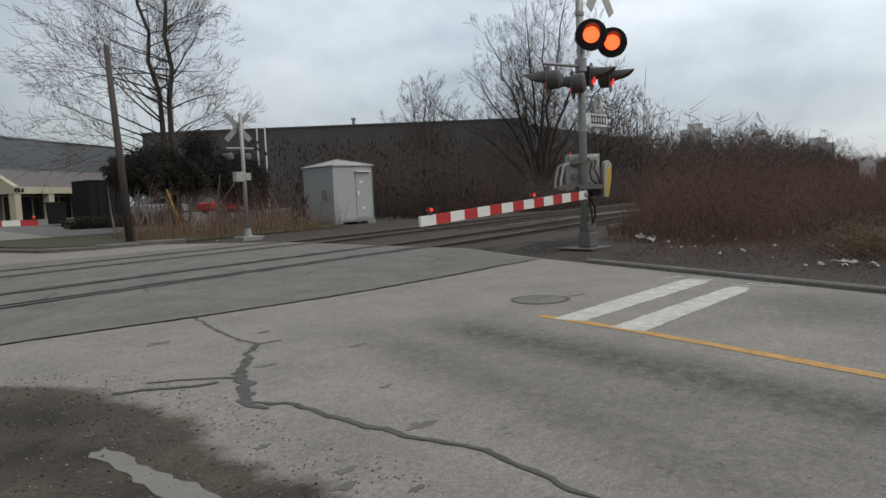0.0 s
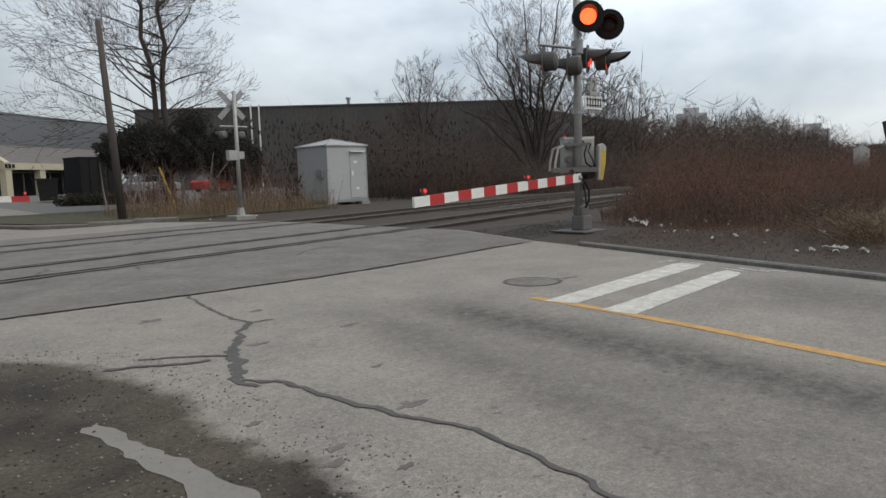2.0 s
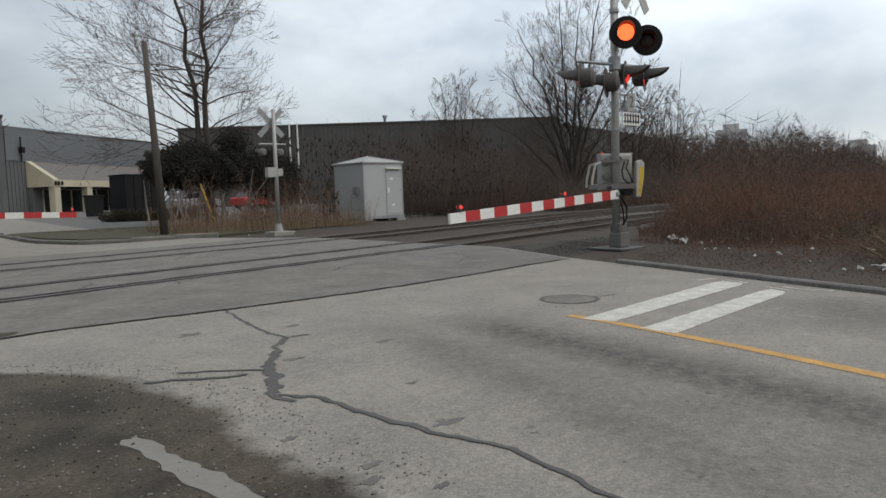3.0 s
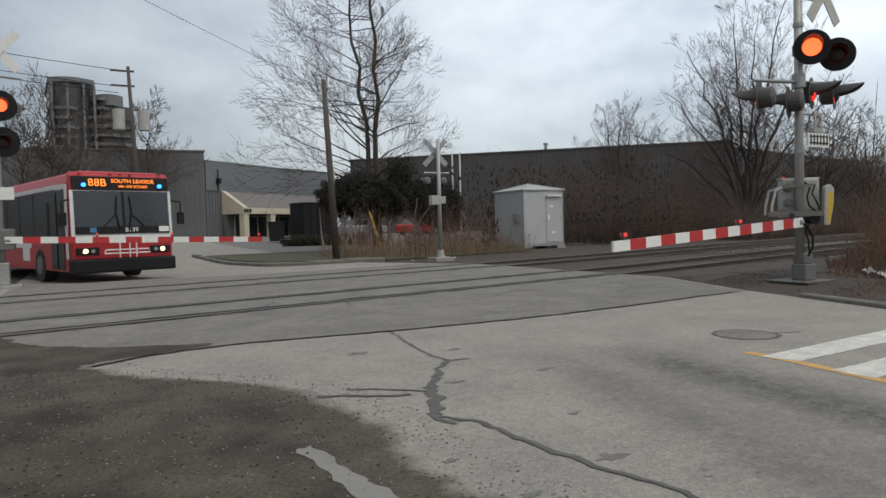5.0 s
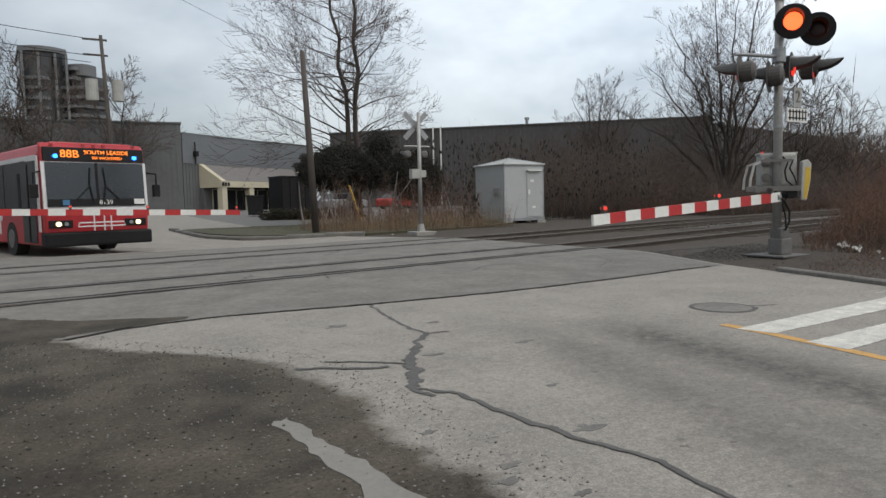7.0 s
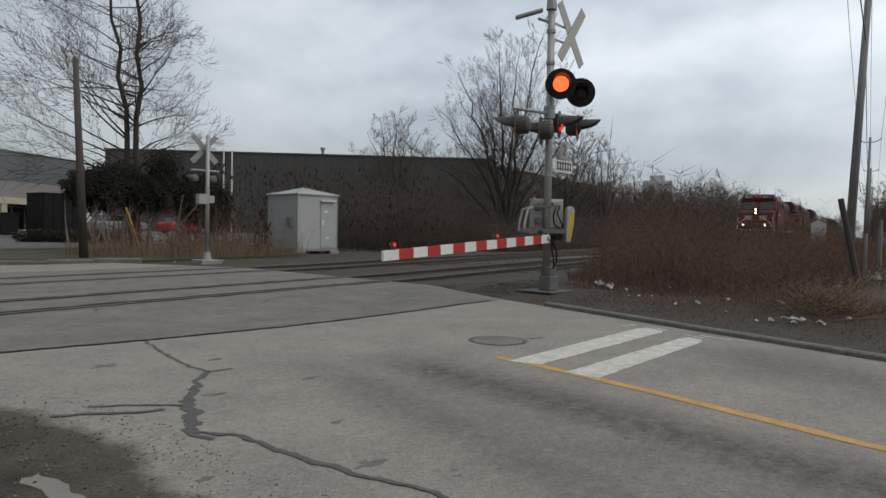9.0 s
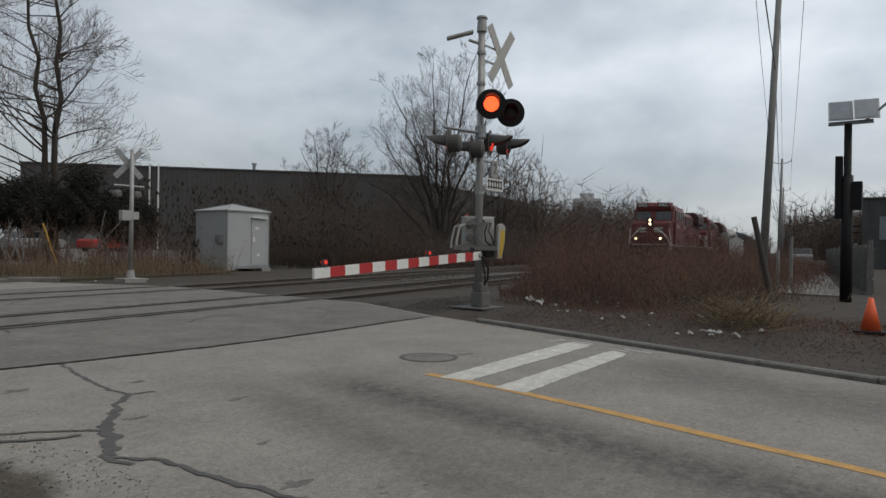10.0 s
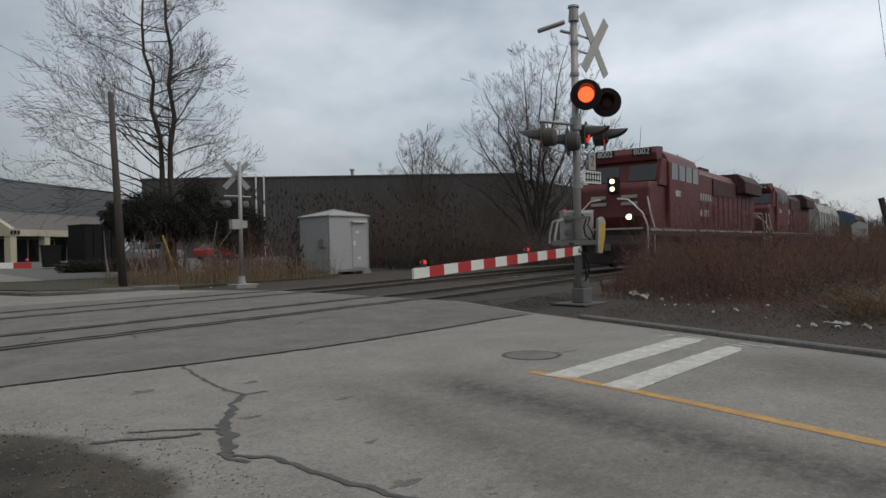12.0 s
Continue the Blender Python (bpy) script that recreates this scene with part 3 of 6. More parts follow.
# kerbs of concrete stones
def kerb(name, pts, w, h, label, z0=0.0):
    holder = tagged(new(name), label, "", "", "structure")
    for (x0, y0), (x1, y1) in zip(pts, pts[1:]):
        n = max(1, round(math.hypot(x1 - x0, y1 - y0) / 1.5))
        for i in range(n):
            a = Vector((x0 + (x1 - x0) * i / n, y0 + (y1 - y0) * i / n, 0))
            b = Vector((x0 + (x1 - x0) * (i + 1) / n, y0 + (y1 - y0) * (i + 1) / n, 0))
            ln, ang = (b - a).length, math.atan2(b.y - a.y, b.x - a.x)
            s = M()
            s.prism([(0, -0.2), (w, -0.2), (w, h * 0.95), (w * 0.9, h), (w * 0.25, h), (w * 0.06, h * 0.72)], 0.006, ln - 0.006, "x")
            ob = part("kerb_stone", s, CURB, holder)
            z = ground_z((a.x + b.x) / 2, (a.y + b.y) / 2)
            ob.matrix_world = Matrix.Translation((a.x, a.y, z + random.uniform(-0.006, 0.006))) @ Matrix.Rotation(ang, 4, "Z") 
    return holder


kerb("kerb_road", [(9.05, 6.25), (8.30, 3.7), (7.72, 1.7), (7.43, 0.6), (7.30, -2), (6.9, -10), (6.4, -20)], 0.13, 0.06, "old grey concrete kerb along the verge")
kerb("kerb_island", [(4.6, 34), (5.0, 27.2), (5.7, 24.6), (7.0, 23.3), (9.3, 21.9)], 0.2, 0.14, "worn kerb round the turf island")
m = M()
m.prism([(5.1, 34), (5.3, 27.2), (5.9, 24.8), (7.1, 23.5), (9.3, 22.1), (16, 24), (30, 35), (24, 40), (12, 40)], -0.2, 0.05, "z")
setting("turf_island", m, GRASS_SOIL, "dull brown-green turf behind the kerb")

# tracks: ballast bed, ties and rails
for k, off in enumerate((0.0, 4.4)):
    m = M()
    xs = spaced((9.6, 26, 16), (26, 320, 60))
    for sgn, xr in ((1, xs), (-1, [-3 - 4 * i for i in range(30)])):
        rows = []
        for x in xr:
            yc, z = track_y(x, off), rail_z(x)
            zb = ground_z(x, yc) - 0.3
            rows.append([(x, yc - 2.6, min(zb, z - 0.3)), (x, yc - 1.5, z - 0.13), (x, yc + 1.5, z - 0.13), (x, yc + 2.6, min(zb, z - 0.3))])
        m.add([p for r in rows for p in r], [(4 * i + j, 4 * i + j + 1, 4 * i + j + 5, 4 * i + j + 4) for i in range(len(rows) - 1) for j in range(3)])
    track = tagged(part("track_bed", m, BALLAST), "grey-brown ballast bed of the railway", "", "", "structure")
    tie_mesh = M().box(-0.115, -1.25, -0.17, 0.115, 1.25, 0.0).mesh("tie", TIE)
    u = Vector((math.cos(radians(TRACK_YAW)), math.sin(radians(TRACK_YAW))))
    for i in range(70):
        x = 9.9 + 0.56 * i
        t = new("tie", tie_mesh)
        t.parent = track
        t.matrix_world = pose(x, track_y(x, off), rail_z(x) - 0.095 + random.uniform(-0.012, 0.01), 0, 0, TRACK_YAW + random.uniform(-1.5, 1.5))
    for side in (-0.755, 0.755):
        prof = [(-0.07, -0.16), (0.07, -0.16), (0.07, -0.145), (0.012, -0.12), (0.012, -0.04), (0.036, -0.03), (0.036, -0.006), (-0.036, -0.006), (-0.036, -0.03), (-0.012, -0.04), (-0.012, -0.12), (-0.07, -0.145)]
        xr = spaced((-120, -4, 10), (-4, 10, 7), (10, 26, 16), (26, 320, 20))
        body, head = M(), M()
        rows, tops = [], []
        for x in xr:
            y, z = track_y(x, off + side), rail_z(x) + 0.012
            rows += [(x - pu * u.y, y + pu * u.x, z + pz) for pu, pz in prof]
            tops += [(x - pu * u.y, y + pu * u.x, z + pz) for pu, pz in ((-0.034, -0.006), (-0.03, 0.0), (0.03, 0.0), (0.034, -0.006))]
        n = len(prof)
        body.add(rows, [(i * n + j, i * n + (j + 1) % n, (i + 1) * n + (j + 1) % n, (i + 1) * n + j) for i in range(len(xr) - 1) for j in range(n)])
        head.add(tops, [(i * 4 + j, i * 4 + j + 1, (i + 1) * 4 + j + 1, (i + 1) * 4 + j) for i in range(len(xr) - 1) for j in range(3)])
        rail = part("rail", body, RAIL, track)
        part("rail_head", head, RAIL_TOP, rail, "bright worn rail head")
        # flangeway gap in the pavement beside the rail
        gap = M()
        inner = off + side - math.copysign(0.125, side)
        pts = [(x, track_y(x, inner)) for x in spaced((-1.5, 10.0, 40))]
        ribbon(gap, pts, 0.17, 0.0085, 0.7)
        outer = off + side + math.copysign(0.095, side)
        ribbon(gap, [(x, track_y(x, outer)) for x in spaced((-1.5, 10.0, 60))], 0.11, 0.0085, 1.4)
        setting("flangeway", gap, TAR, "dark flangeway beside the rail in the pavement")


# ---- crossing signals ----
FLASHERS = []


def ball(r, z, side):
    """Half a globe about the y axis' plane; side 1 looks along -z, side -1 along +z."""
    m = M()
    n, k = 20, 6
    rows = []
    for j in range(k + 1):
        a = (math.pi / 2) * j / k
        rows.append([(r * math.cos(a) * math.cos(2 * math.pi * i / n), r * math.cos(a) * math.sin(2 * math.pi * i / n), z - side * r * 0.35 * math.sin(a)) for i in range(n)])
    m.add([p for q in rows for p in q], [(j * n + i, j * n + (i + 1) % n, (j + 1) * n + (i + 1) % n, (j + 1) * n + i) for j in range(k) for i in range(n)])
    return m


def ring(r, hole):
    """A round plate with a hole for the globe."""
    m = M()
    n = 28
    p = [(q * math.cos(2 * math.pi * i / n), q * math.sin(2 * math.pi * i / n), z) for q, z in ((r, 0), (hole, 0), (hole, 0.012), (r, 0.012)) for i in range(n)]
    return m.add(p, [(j * n + i, j * n + (i + 1) % n, ((j + 1) % 4) * n + (i + 1) % n, ((j + 1) % 4) * n + i) for j in range(4) for i in range(n)])


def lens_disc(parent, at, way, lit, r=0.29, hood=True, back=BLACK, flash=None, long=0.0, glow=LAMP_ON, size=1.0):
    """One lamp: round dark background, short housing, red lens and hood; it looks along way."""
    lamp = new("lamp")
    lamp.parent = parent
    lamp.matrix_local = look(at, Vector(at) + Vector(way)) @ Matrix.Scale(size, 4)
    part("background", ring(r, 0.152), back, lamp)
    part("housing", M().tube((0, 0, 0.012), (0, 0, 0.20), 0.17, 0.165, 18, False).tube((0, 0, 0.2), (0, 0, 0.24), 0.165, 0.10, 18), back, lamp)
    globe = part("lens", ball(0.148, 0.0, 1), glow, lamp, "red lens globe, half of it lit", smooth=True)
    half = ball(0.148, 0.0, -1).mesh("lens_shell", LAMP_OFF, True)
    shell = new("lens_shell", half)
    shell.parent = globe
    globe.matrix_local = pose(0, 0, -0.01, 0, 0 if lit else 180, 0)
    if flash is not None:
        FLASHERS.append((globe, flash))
    if hood:
        h = M()
        n, rows = 14, []
        for i in range(n + 1):
            a = radians(-25 + 230 * i / n)
            ln = 0.05 + (0.24 + long) * max(0.0, math.sin(a)) ** 0.35
            c, s = math.cos(a), math.sin(a)
            rows.append([(0.165 * c, 0.165 * s, 0), (0.165 * c, 0.165 * s + 0.0, -ln), (0.157 * c, 0.157 * s, -ln), (0.157 * c, 0.157 * s, 0)])
        h.add([p for r_ in rows for p in r_], [(4 * i + j, 4 * i + (j + 1) % 4, 4 * (i + 1) + (j + 1) % 4, 4 * (i + 1) + j) for i in range(n) for j in range(4)])
        part("hood", h, HOOD, lamp)
    return lamp


def blade(parent, at, tilt, length=1.2, w=0.2, material=WHITE, yaw=0):
    ob = part("blade", M().box(-length / 2, -0.008, -w / 2, length / 2, 0.008, w / 2), material, parent)
    ob.matrix_local = Matrix.Translation(at) @ Matrix.Rotation(radians(yaw), 4, "Z") @ Matrix.Rotation(radians(tilt), 4, "Y")
    return ob


signal = thing("crossing_signal", "grey steel crossing signal mast with lit red lamp and lowered gate", "crossing signal", pose(11.0, 7.55, 0))
part("foundation", M().box(-0.27, -0.27, -0.25, 0.27, 0.27, 0.035), CONCRETE, signal, "concrete footing", 0.02)
part("base_plate", M().box(-0.40, -0.40, 0.035, 0.40, 0.40, 0.06), IRON, signal)
part("junction_box", M().box(-0.08, -0.15, 0.06, 0.22, 0.12, 0.34).box(-0.06, -0.12, 0.34, 0.18, 0.10, 0.52), GREY_DARK, signal, "dull grey junction box", 0.02)
part("mast", M().tube((0, 0, 0.09), (0, 0, 5.44), 0.075, 0.068, 18), ALU, signal, smooth=True)
for z in (2.25, 2.72, 3.42, 4.4, 5.0):
    part("clamp", M().tube((0, 0, z), (0, 0, z + 0.06), 0.088, n=16), GALV, signal)
part("bell", M().tube((0, 0, 5.35), (0, 0, 5.44), 0.045, 0.045, 12).tube((0, 0, 5.44), (0, 0, 5.70), 0.10, 0.085, 18).tube((0, 0, 5.70), (0, 0, 5.74), 0.11, 0.10, 18), ALU, signal, "warning bell on the mast top")
flood = part("flood_lamp", M().tube((0, 0, 5.2), (-0.16, 0.2, 5.28), 0.03, n=8), ALU, signal, "small flood lamp on an arm")
lamp_head = part("lamp_head", M().box(-0.28, -0.075, -0.025, 0.26, 0.075, 0.035), GREY_CASE, flood, "pale slim lamp head", 0.02)
lamp_head.matrix_local = pose(-0.27, 0.34, 5.36, 0, 16, 130)
buck = part("crossbuck", M().box(0.0, -0.10, 5.14, 0.6, -0.085, 5.18).box(0.0, -0.10, 4.84, 0.38, -0.085, 4.88), GALV, signal, "crossed white blades")
blade(buck, (0.50, -0.12, 5.05), 53, 1.34, 0.2, PAPER)
blade(buck, (0.50, -0.145, 5.05), -53, 1.34, 0.2, PAPER)
arm1 = part("crossarm", M().tube((-0.08, -0.12, 4.0), (0.86, 0.0, 4.0), 0.03, n=10).tube((0, 0, 3.92), (0, 0, 4.08), 0.1, n=16), GALV, signal)
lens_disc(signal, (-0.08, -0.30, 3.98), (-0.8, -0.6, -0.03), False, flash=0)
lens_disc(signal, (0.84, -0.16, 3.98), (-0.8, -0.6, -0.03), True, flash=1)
part("crossarm", M().tube((-1.1, 0.05, 3.42), (1.05, -0.05, 3.5), 0.03, n=10).tube((0, 0, 3.36), (0, 0, 3.6), 0.11, n=16), GALV, signal)
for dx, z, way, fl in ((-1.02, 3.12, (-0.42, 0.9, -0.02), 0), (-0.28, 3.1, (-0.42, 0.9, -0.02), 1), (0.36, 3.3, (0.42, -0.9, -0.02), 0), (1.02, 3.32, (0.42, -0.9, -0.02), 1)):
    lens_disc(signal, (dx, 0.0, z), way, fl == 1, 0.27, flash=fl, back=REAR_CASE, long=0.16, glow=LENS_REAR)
sign = part("track_sign", M().box(-0.02, -0.02, 2.9, 0.5, 0.0, 2.94), GALV, signal, "small white track-count sign")
plate = part("sign_plate", M().box(0.34, -0.06, 2.62, 0.56, -0.045, 2.96), GREY_CASE, sign)
words("2", 0.30, sign, pose(0.45, -0.064, 2.79, 90, 0, 0), GREY_DARK, "numeral")
plate2 = part("sign_plate", M().box(0.16, -0.06, 2.36, 0.74, -0.045, 2.60), WHITE, sign)
glyph = M().box(0.19, -0.068, 2.53, 0.71, -0.06, 2.55).box(0.19, -0.068, 2.42, 0.71, -0.06, 2.44)
for i in range(6):
    glyph.box(0.22 + 0.09 * i, -0.067, 2.39, 0.245 + 0.09 * i, -0.059, 2.58)
part("track_symbol", glyph, BLACK, sign)
mech = part("gate_mechanism", M().box(-0.25, 0.09, 1.24, 0.35, 0.44, 1.82), GREY_CASE, signal, "grey gate motor case", 0.045)
mech.matrix_local = pose(0, 0, 0, 0, 0, -40)
part("case_lid", M().box(-0.27, 0.14, 1.80, 0.37, 0.40, 1.835), GREY_CASE, mech, bevel=0.012)
for x, z in ((-0.17, 1.66), (-0.17, 1.40)):
    part("cover_bolt", M().tube((x, 0.10, z), (x, 0.03, z), 0.075, n=16).tube((x, 0.03, z), (x, 0.0, z), 0.04, n=10), GREY_DARK, mech)
for pts, r in (([(0.10, 0.08, 1.76), (0.17, 0.02, 1.66), (0.11, -0.02, 1.50), (0.14, -0.02, 1.34), (0.26, 0.0, 1.24)], 0.014),
               ([(0.27, 0.07, 1.70), (0.20, 0.02, 1.55), (0.28, 0.02, 1.40), (0.33, 0.04, 1.26)], 0.012),
               ([(-0.06, -0.08, 1.16), (0.08, -0.13, 0.98), (0.17, -0.11, 0.82), (0.17, -0.1, 0.62), (0.10, -0.1, 0.48)], 0.018),
               ([(0.16, -0.06, 1.10), (0.05, -0.12, 0.92), (0.10, -0.12, 0.74), (0.12, -0.1, 0.5)], 0.014)):
    part("cable", M().pipe(pts, r), BLACK, mech, "black looping cable")
part("clamp_bar", M().box(-0.30, -0.11, 1.66, 0.20, -0.075, 1.71), GREY_DARK, mech)
for y in (-0.03, 0.40):
    part("side_bracket", M().pipe([(-0.46, y, 1.20), (-0.45, y, 1.36), (-0.39, y, 1.62), (-0.22, 0.5 * y + 0.1, 1.69)], 0.022), PAPER, mech)
part("pivot_shaft", M().box(-0.54, -0.17, 1.16, 0.33, -0.09, 1.25).tube((-0.36, -0.19, 1.2), (-0.36, 0.4, 1.2), 0.06, n=14), GREY_DARK, mech, "dark grey pivot arm")
part("motor_hub", M().tube((0.20, -0.14, 1.11), (0.20, 0.2, 1.11), 0.085, n=16), BLACK, mech)
part("low_lamp", M().tube((-0.2, 0.2, 1.83), (-0.2, 0.2, 1.86), 0.02, n=10), LAMP_DIM, mech)
weight = part("counterweight", M().prism([(0.36, 1.00), (0.46, 0.99), (0.52, 1.34), (0.53, 1.62), (0.47, 1.70), (0.38, 1.66)], -0.06, 0.10, "y"), PAPER, signal, "counterweight wing with a yellow face", 0.02)
weight.matrix_local = pose(0, 0, 0, 0, 0, -40)
part("yellow_face", M().prism([(0.405, 1.03), (0.45, 1.02), (0.505, 1.34), (0.51, 1.56), (0.43, 1.56)], -0.066, -0.06, "y"), YELLOW, weight)


def gate_arm(parent, a, b, stripe, first_white, lights, lit):
    """A tapered striped arm from a to b, each stripe a piece, with small lamps on top."""
    a, b = Vector(a), Vector(b)
    arm = part("gate_arm", M().tube(a, a + (b - a) * 0.02, 0.05, n=8), GALV, parent, "red and white striped gate arm")
    ln = (b - a).length
    n = round(ln / stripe)
    x = (b - a).normalized()
    y = Vector((0, 0, 1)).cross(x).normalized()
    basis = Matrix((x, y, x.cross(y))).transposed().to_4x4()
    for i in range(n):
        h = 0.10 - 0.025 * i / n
        white = (n - 1 - i) % 2 == 0 if first_white else (n - 1 - i) % 2 == 1
        s = part("stripe", M().box(0, -0.018, -h / 2 - 0.03, ln / n, 0.018, h / 2 + 0.03), WHITE if white else RED, arm)
        s.matrix_local = Matrix.Translation(a + x * (ln / n * i)) @ basis
    for k, on in zip(lights, lit):
        p = a + (b - a) * k + Vector((0, 0, 0.07))
        lampo = part("arm_lamp", M().box(p.x - 0.024, p.y - 0.03, p.z, p.x + 0.024, p.y + 0.03, p.z + 0.03).box(p.x - 0.03, p.y - 0.022, p.z + 0.03, p.x + 0.03, p.y + 0.022, p.z + 0.105), HOOD, arm)
        part("arm_lens", M().tube(p + Vector((0, -0.04, 0.068)), p + Vector((0, 0.04, 0.068)), 0.026, n=12), LAMP_DIM if on else LAMP_OFF, lampo, "small red arm lamp")
    return arm


gate_arm(signal, (-0.15, -0.14, 1.06), (-5.0, -0.85, 0.83), 0.335, True, (0.07, 0.40, 0.955), (0, 1, 1))

# the mast across the tracks, seen from behind
far_signal = thing("crossing_signal", "slim grey crossing signal mast seen from behind", "crossing signal", pose(10.87, 20.63, 0.06))
part("foundation", M().box(-0.35, -0.35, -0.3, 0.35, 0.35, 0.05), CONCRETE, far_signal, "concrete footing", 0.02)
part("mast", M().tube((0, 0, 0.05), (0, 0, 4.05), 0.068, 0.06, 16), ALU, far_signal, smooth=True)
part("collar", M().tube((0, 0, 0.05), (0, 0, 0.3), 0.14, 0.1, 14), ALU, far_signal)
buck = part("crossbuck", M().box(-0.1, 0.05, 3.55, 0.1, 0.09, 3.65), GALV, far_signal, "weathered crossed blades seen from behind")
blade(buck, (-0.05, 0.12, 3.62), 48, 1.15, 0.17, GALV, -12)
blade(buck, (-0.05, 0.14, 3.62), -48, 1.15, 0.17, GALV, -12)
part("crossarm", M().tube((-0.55, 0.02, 2.92), (0.4, 0.02, 2.92), 0.03, n=8), ALU, far_signal)
for dx, w in ((-0.45, (-0.3, 1, 0)), (0.22, (0.2, 1, 0))):
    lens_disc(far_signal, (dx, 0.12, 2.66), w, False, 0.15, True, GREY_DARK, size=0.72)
part("box", M().box(-0.32, -0.06, 1.84, -0.02, 0.16, 2.16).box(0.02, -0.06, 1.88, 0.22, 0.12, 2.12), GREY_CASE, far_signal, bevel=0.01)

# the signal and gate that hold the bus
bus_signal = thing("crossing_signal", "grey crossing signal with two lamps, one lit red", "crossing signal", pose(-1.66, 19.4, ground_z(-1.65, 19.4)))
part("foundation", M().box(-0.4, -0.4, -0.3, 0.4, 0.4, 0.06), CONCRETE, bus_signal, "concrete footing", 0.02)
part("junction_box", M().box(-0.13, -0.15, 0.06, 0.15, 0.13, 0.6), ALU, bus_signal, bevel=0.02)
part("mast", M().tube((0, 0, 0.06), (0, 0, 5.9), 0.075, 0.068, 16), ALU, bus_signal, smooth=True)
buck = part("crossbuck", M().box(-0.05, -0.16, 5.5, 0.05, -0.07, 5.6), GALV, bus_signal, "crossed white blades")
blade(buck, (0.12, -0.14, 5.62), 48, 1.2, 0.2)
blade(buck, (0.12, -0.16, 5.62), -48, 1.2, 0.2)
part("arm_tube", M().tube((0, 0, 5.05), (0.6, 0, 5.0), 0.03, n=8), ALU, bus_signal)
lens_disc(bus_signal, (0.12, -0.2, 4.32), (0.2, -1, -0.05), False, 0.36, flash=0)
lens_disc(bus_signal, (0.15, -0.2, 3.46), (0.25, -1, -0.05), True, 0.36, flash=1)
part("plate", M().box(-0.3, -0.12, 2.1, 0.32, -0.1, 2.4), WHITE, bus_signal)
part("gate_mechanism", M().box(-0.3, -0.3, 0.9, 0.3, 0.1, 1.4), GREY_DARK, bus_signal, "grey gate motor case", 0.03)
gate_arm(bus_signal, (0.1, -0.3, 1.14), (6.0, -0.85, 0.98), 0.38, False, (0.33, 0.62, 0.985), (1, 1, 1))

# ---- equipment hut ----
hut = thing("signal_hut", "pale grey metal signal hut with a pyramid roof", "equipment hut", pose(18.2, 26.2, 0.07))
HW, HD, HH = 2.3, 2.45, 2.66
part("base_frame", M().box(-0.03, -0.03, 0.05, HW + 0.03, HD + 0.03, 0.17), GALV, hut)
for x, y in ((0.15, 0.15), (HW - 0.2, 0.15), (0.15, HD - 0.2), (HW - 0.2, HD - 0.2)):
    part("footing", M().box(x - 0.25, y - 0.25, -0.3, x + 0.25, y + 0.25, 0.05), CONCRETE, hut)
part("body", M().box(0, 0, 0.17, HW, HD, HH), HUT, hut, bevel=0.012)
e, k = 0.07, HH + 0.05
roof = M()
roof.add([(-e, -e, HH), (HW + e, -e, HH), (HW + e, HD + e, HH), (-e, HD + e, HH), (-e, -e, k), (HW + e, -e, k), (HW + e, HD + e, k), (-e, HD + e, k), (HW / 2, HD / 2, k + 0.34)],
         [(3, 2, 1, 0), (0, 1, 5, 4), (1, 2, 6, 5), (2, 3, 7, 6), (3, 0, 4, 7), (4, 5, 8), (5, 6, 8), (6, 7, 8), (7, 4, 8)])
roof_ob = part("roof", roof, HUT_ROOF, hut, "shallow pyramid metal roof")
for cx, cy in ((-e, -e), (HW + e, -e), (-e, HD + e), (HW + e, HD + e)):
    part("hip_rib", M().tube((cx, cy, k + 0.01), (HW / 2, HD / 2, k + 0.35), 0.022, n=6), GALV, roof_ob)
part("corner_trim", M().box(-0.012, -0.012, 0.17, 0.045, 0.045, HH), GALV, hut)
part("corner_trim", M().box(HW - 0.045, -0.012, 0.17, HW + 0.012, 0.045, HH), GALV, hut)
door = part("door", M().box(1.30, -0.03, 0.24, 2.12, 0.0, 2.36), HUT, hut, bevel=0.008)
part("door_hood", M().box(1.27, -0.16, 2.38, 2.12, 0.0, 2.43), WHITE, door)
part("door_handle", M().box(1.34, -0.07, 1.28, 1.46, -0.03, 1.50), WHITE, door)
for z in (0.6, 1.3, 2.0):
    part("hinge", M().tube((2.13, -0.02, z), (2.13, -0.02, z + 0.14), 0.02, n=6), GALV, door)
part("notice", M().box(1.5, -0.036, 1.86, 1.70, -0.031, 1.98), WHITE, door)
part("notice", M().box(1.6, -0.036, 0.62, 1.78, -0.031, 0.73), WHITE, door)
part("meter_box", M().box(-0.14, 0.3, 1.20, 0.0, 0.72, 1.60), GALV, hut, bevel=0.01)

# ---- buildings ----
def wall_block(name, label, a, b, depth, z0, z1, material, rib=0.0, cap=None):
    """A long factory block whose front runs from a to b; ribbed metal siding on the front and side."""
    a, b = Vector((*a, 0)), Vector((*b, 0))
    ln = (b - a).length
    h = thing(name, label, "building", Matrix.Translation(a) @ Matrix.Rotation(math.atan2(b.y - a.y, b.x - a.x), 4, "Z"))
    part("wall", M().box(0, 0.06, z0, ln, depth, z1), material, h)
    if rib:
        s = M()
        n = int(ln / rib)
        for i in range(n):
            s.box(i * ln / n, 0, z0, i * ln / n + rib * 0.5, 0.06, z1 - 0.05)
        part("siding", s, material, h, "ribbed metal siding")
    part("coping", M().box(-0.1, -0.08, z1, ln + 0.1, depth + 0.1, z1 + 0.14), cap or material, h)
    return h


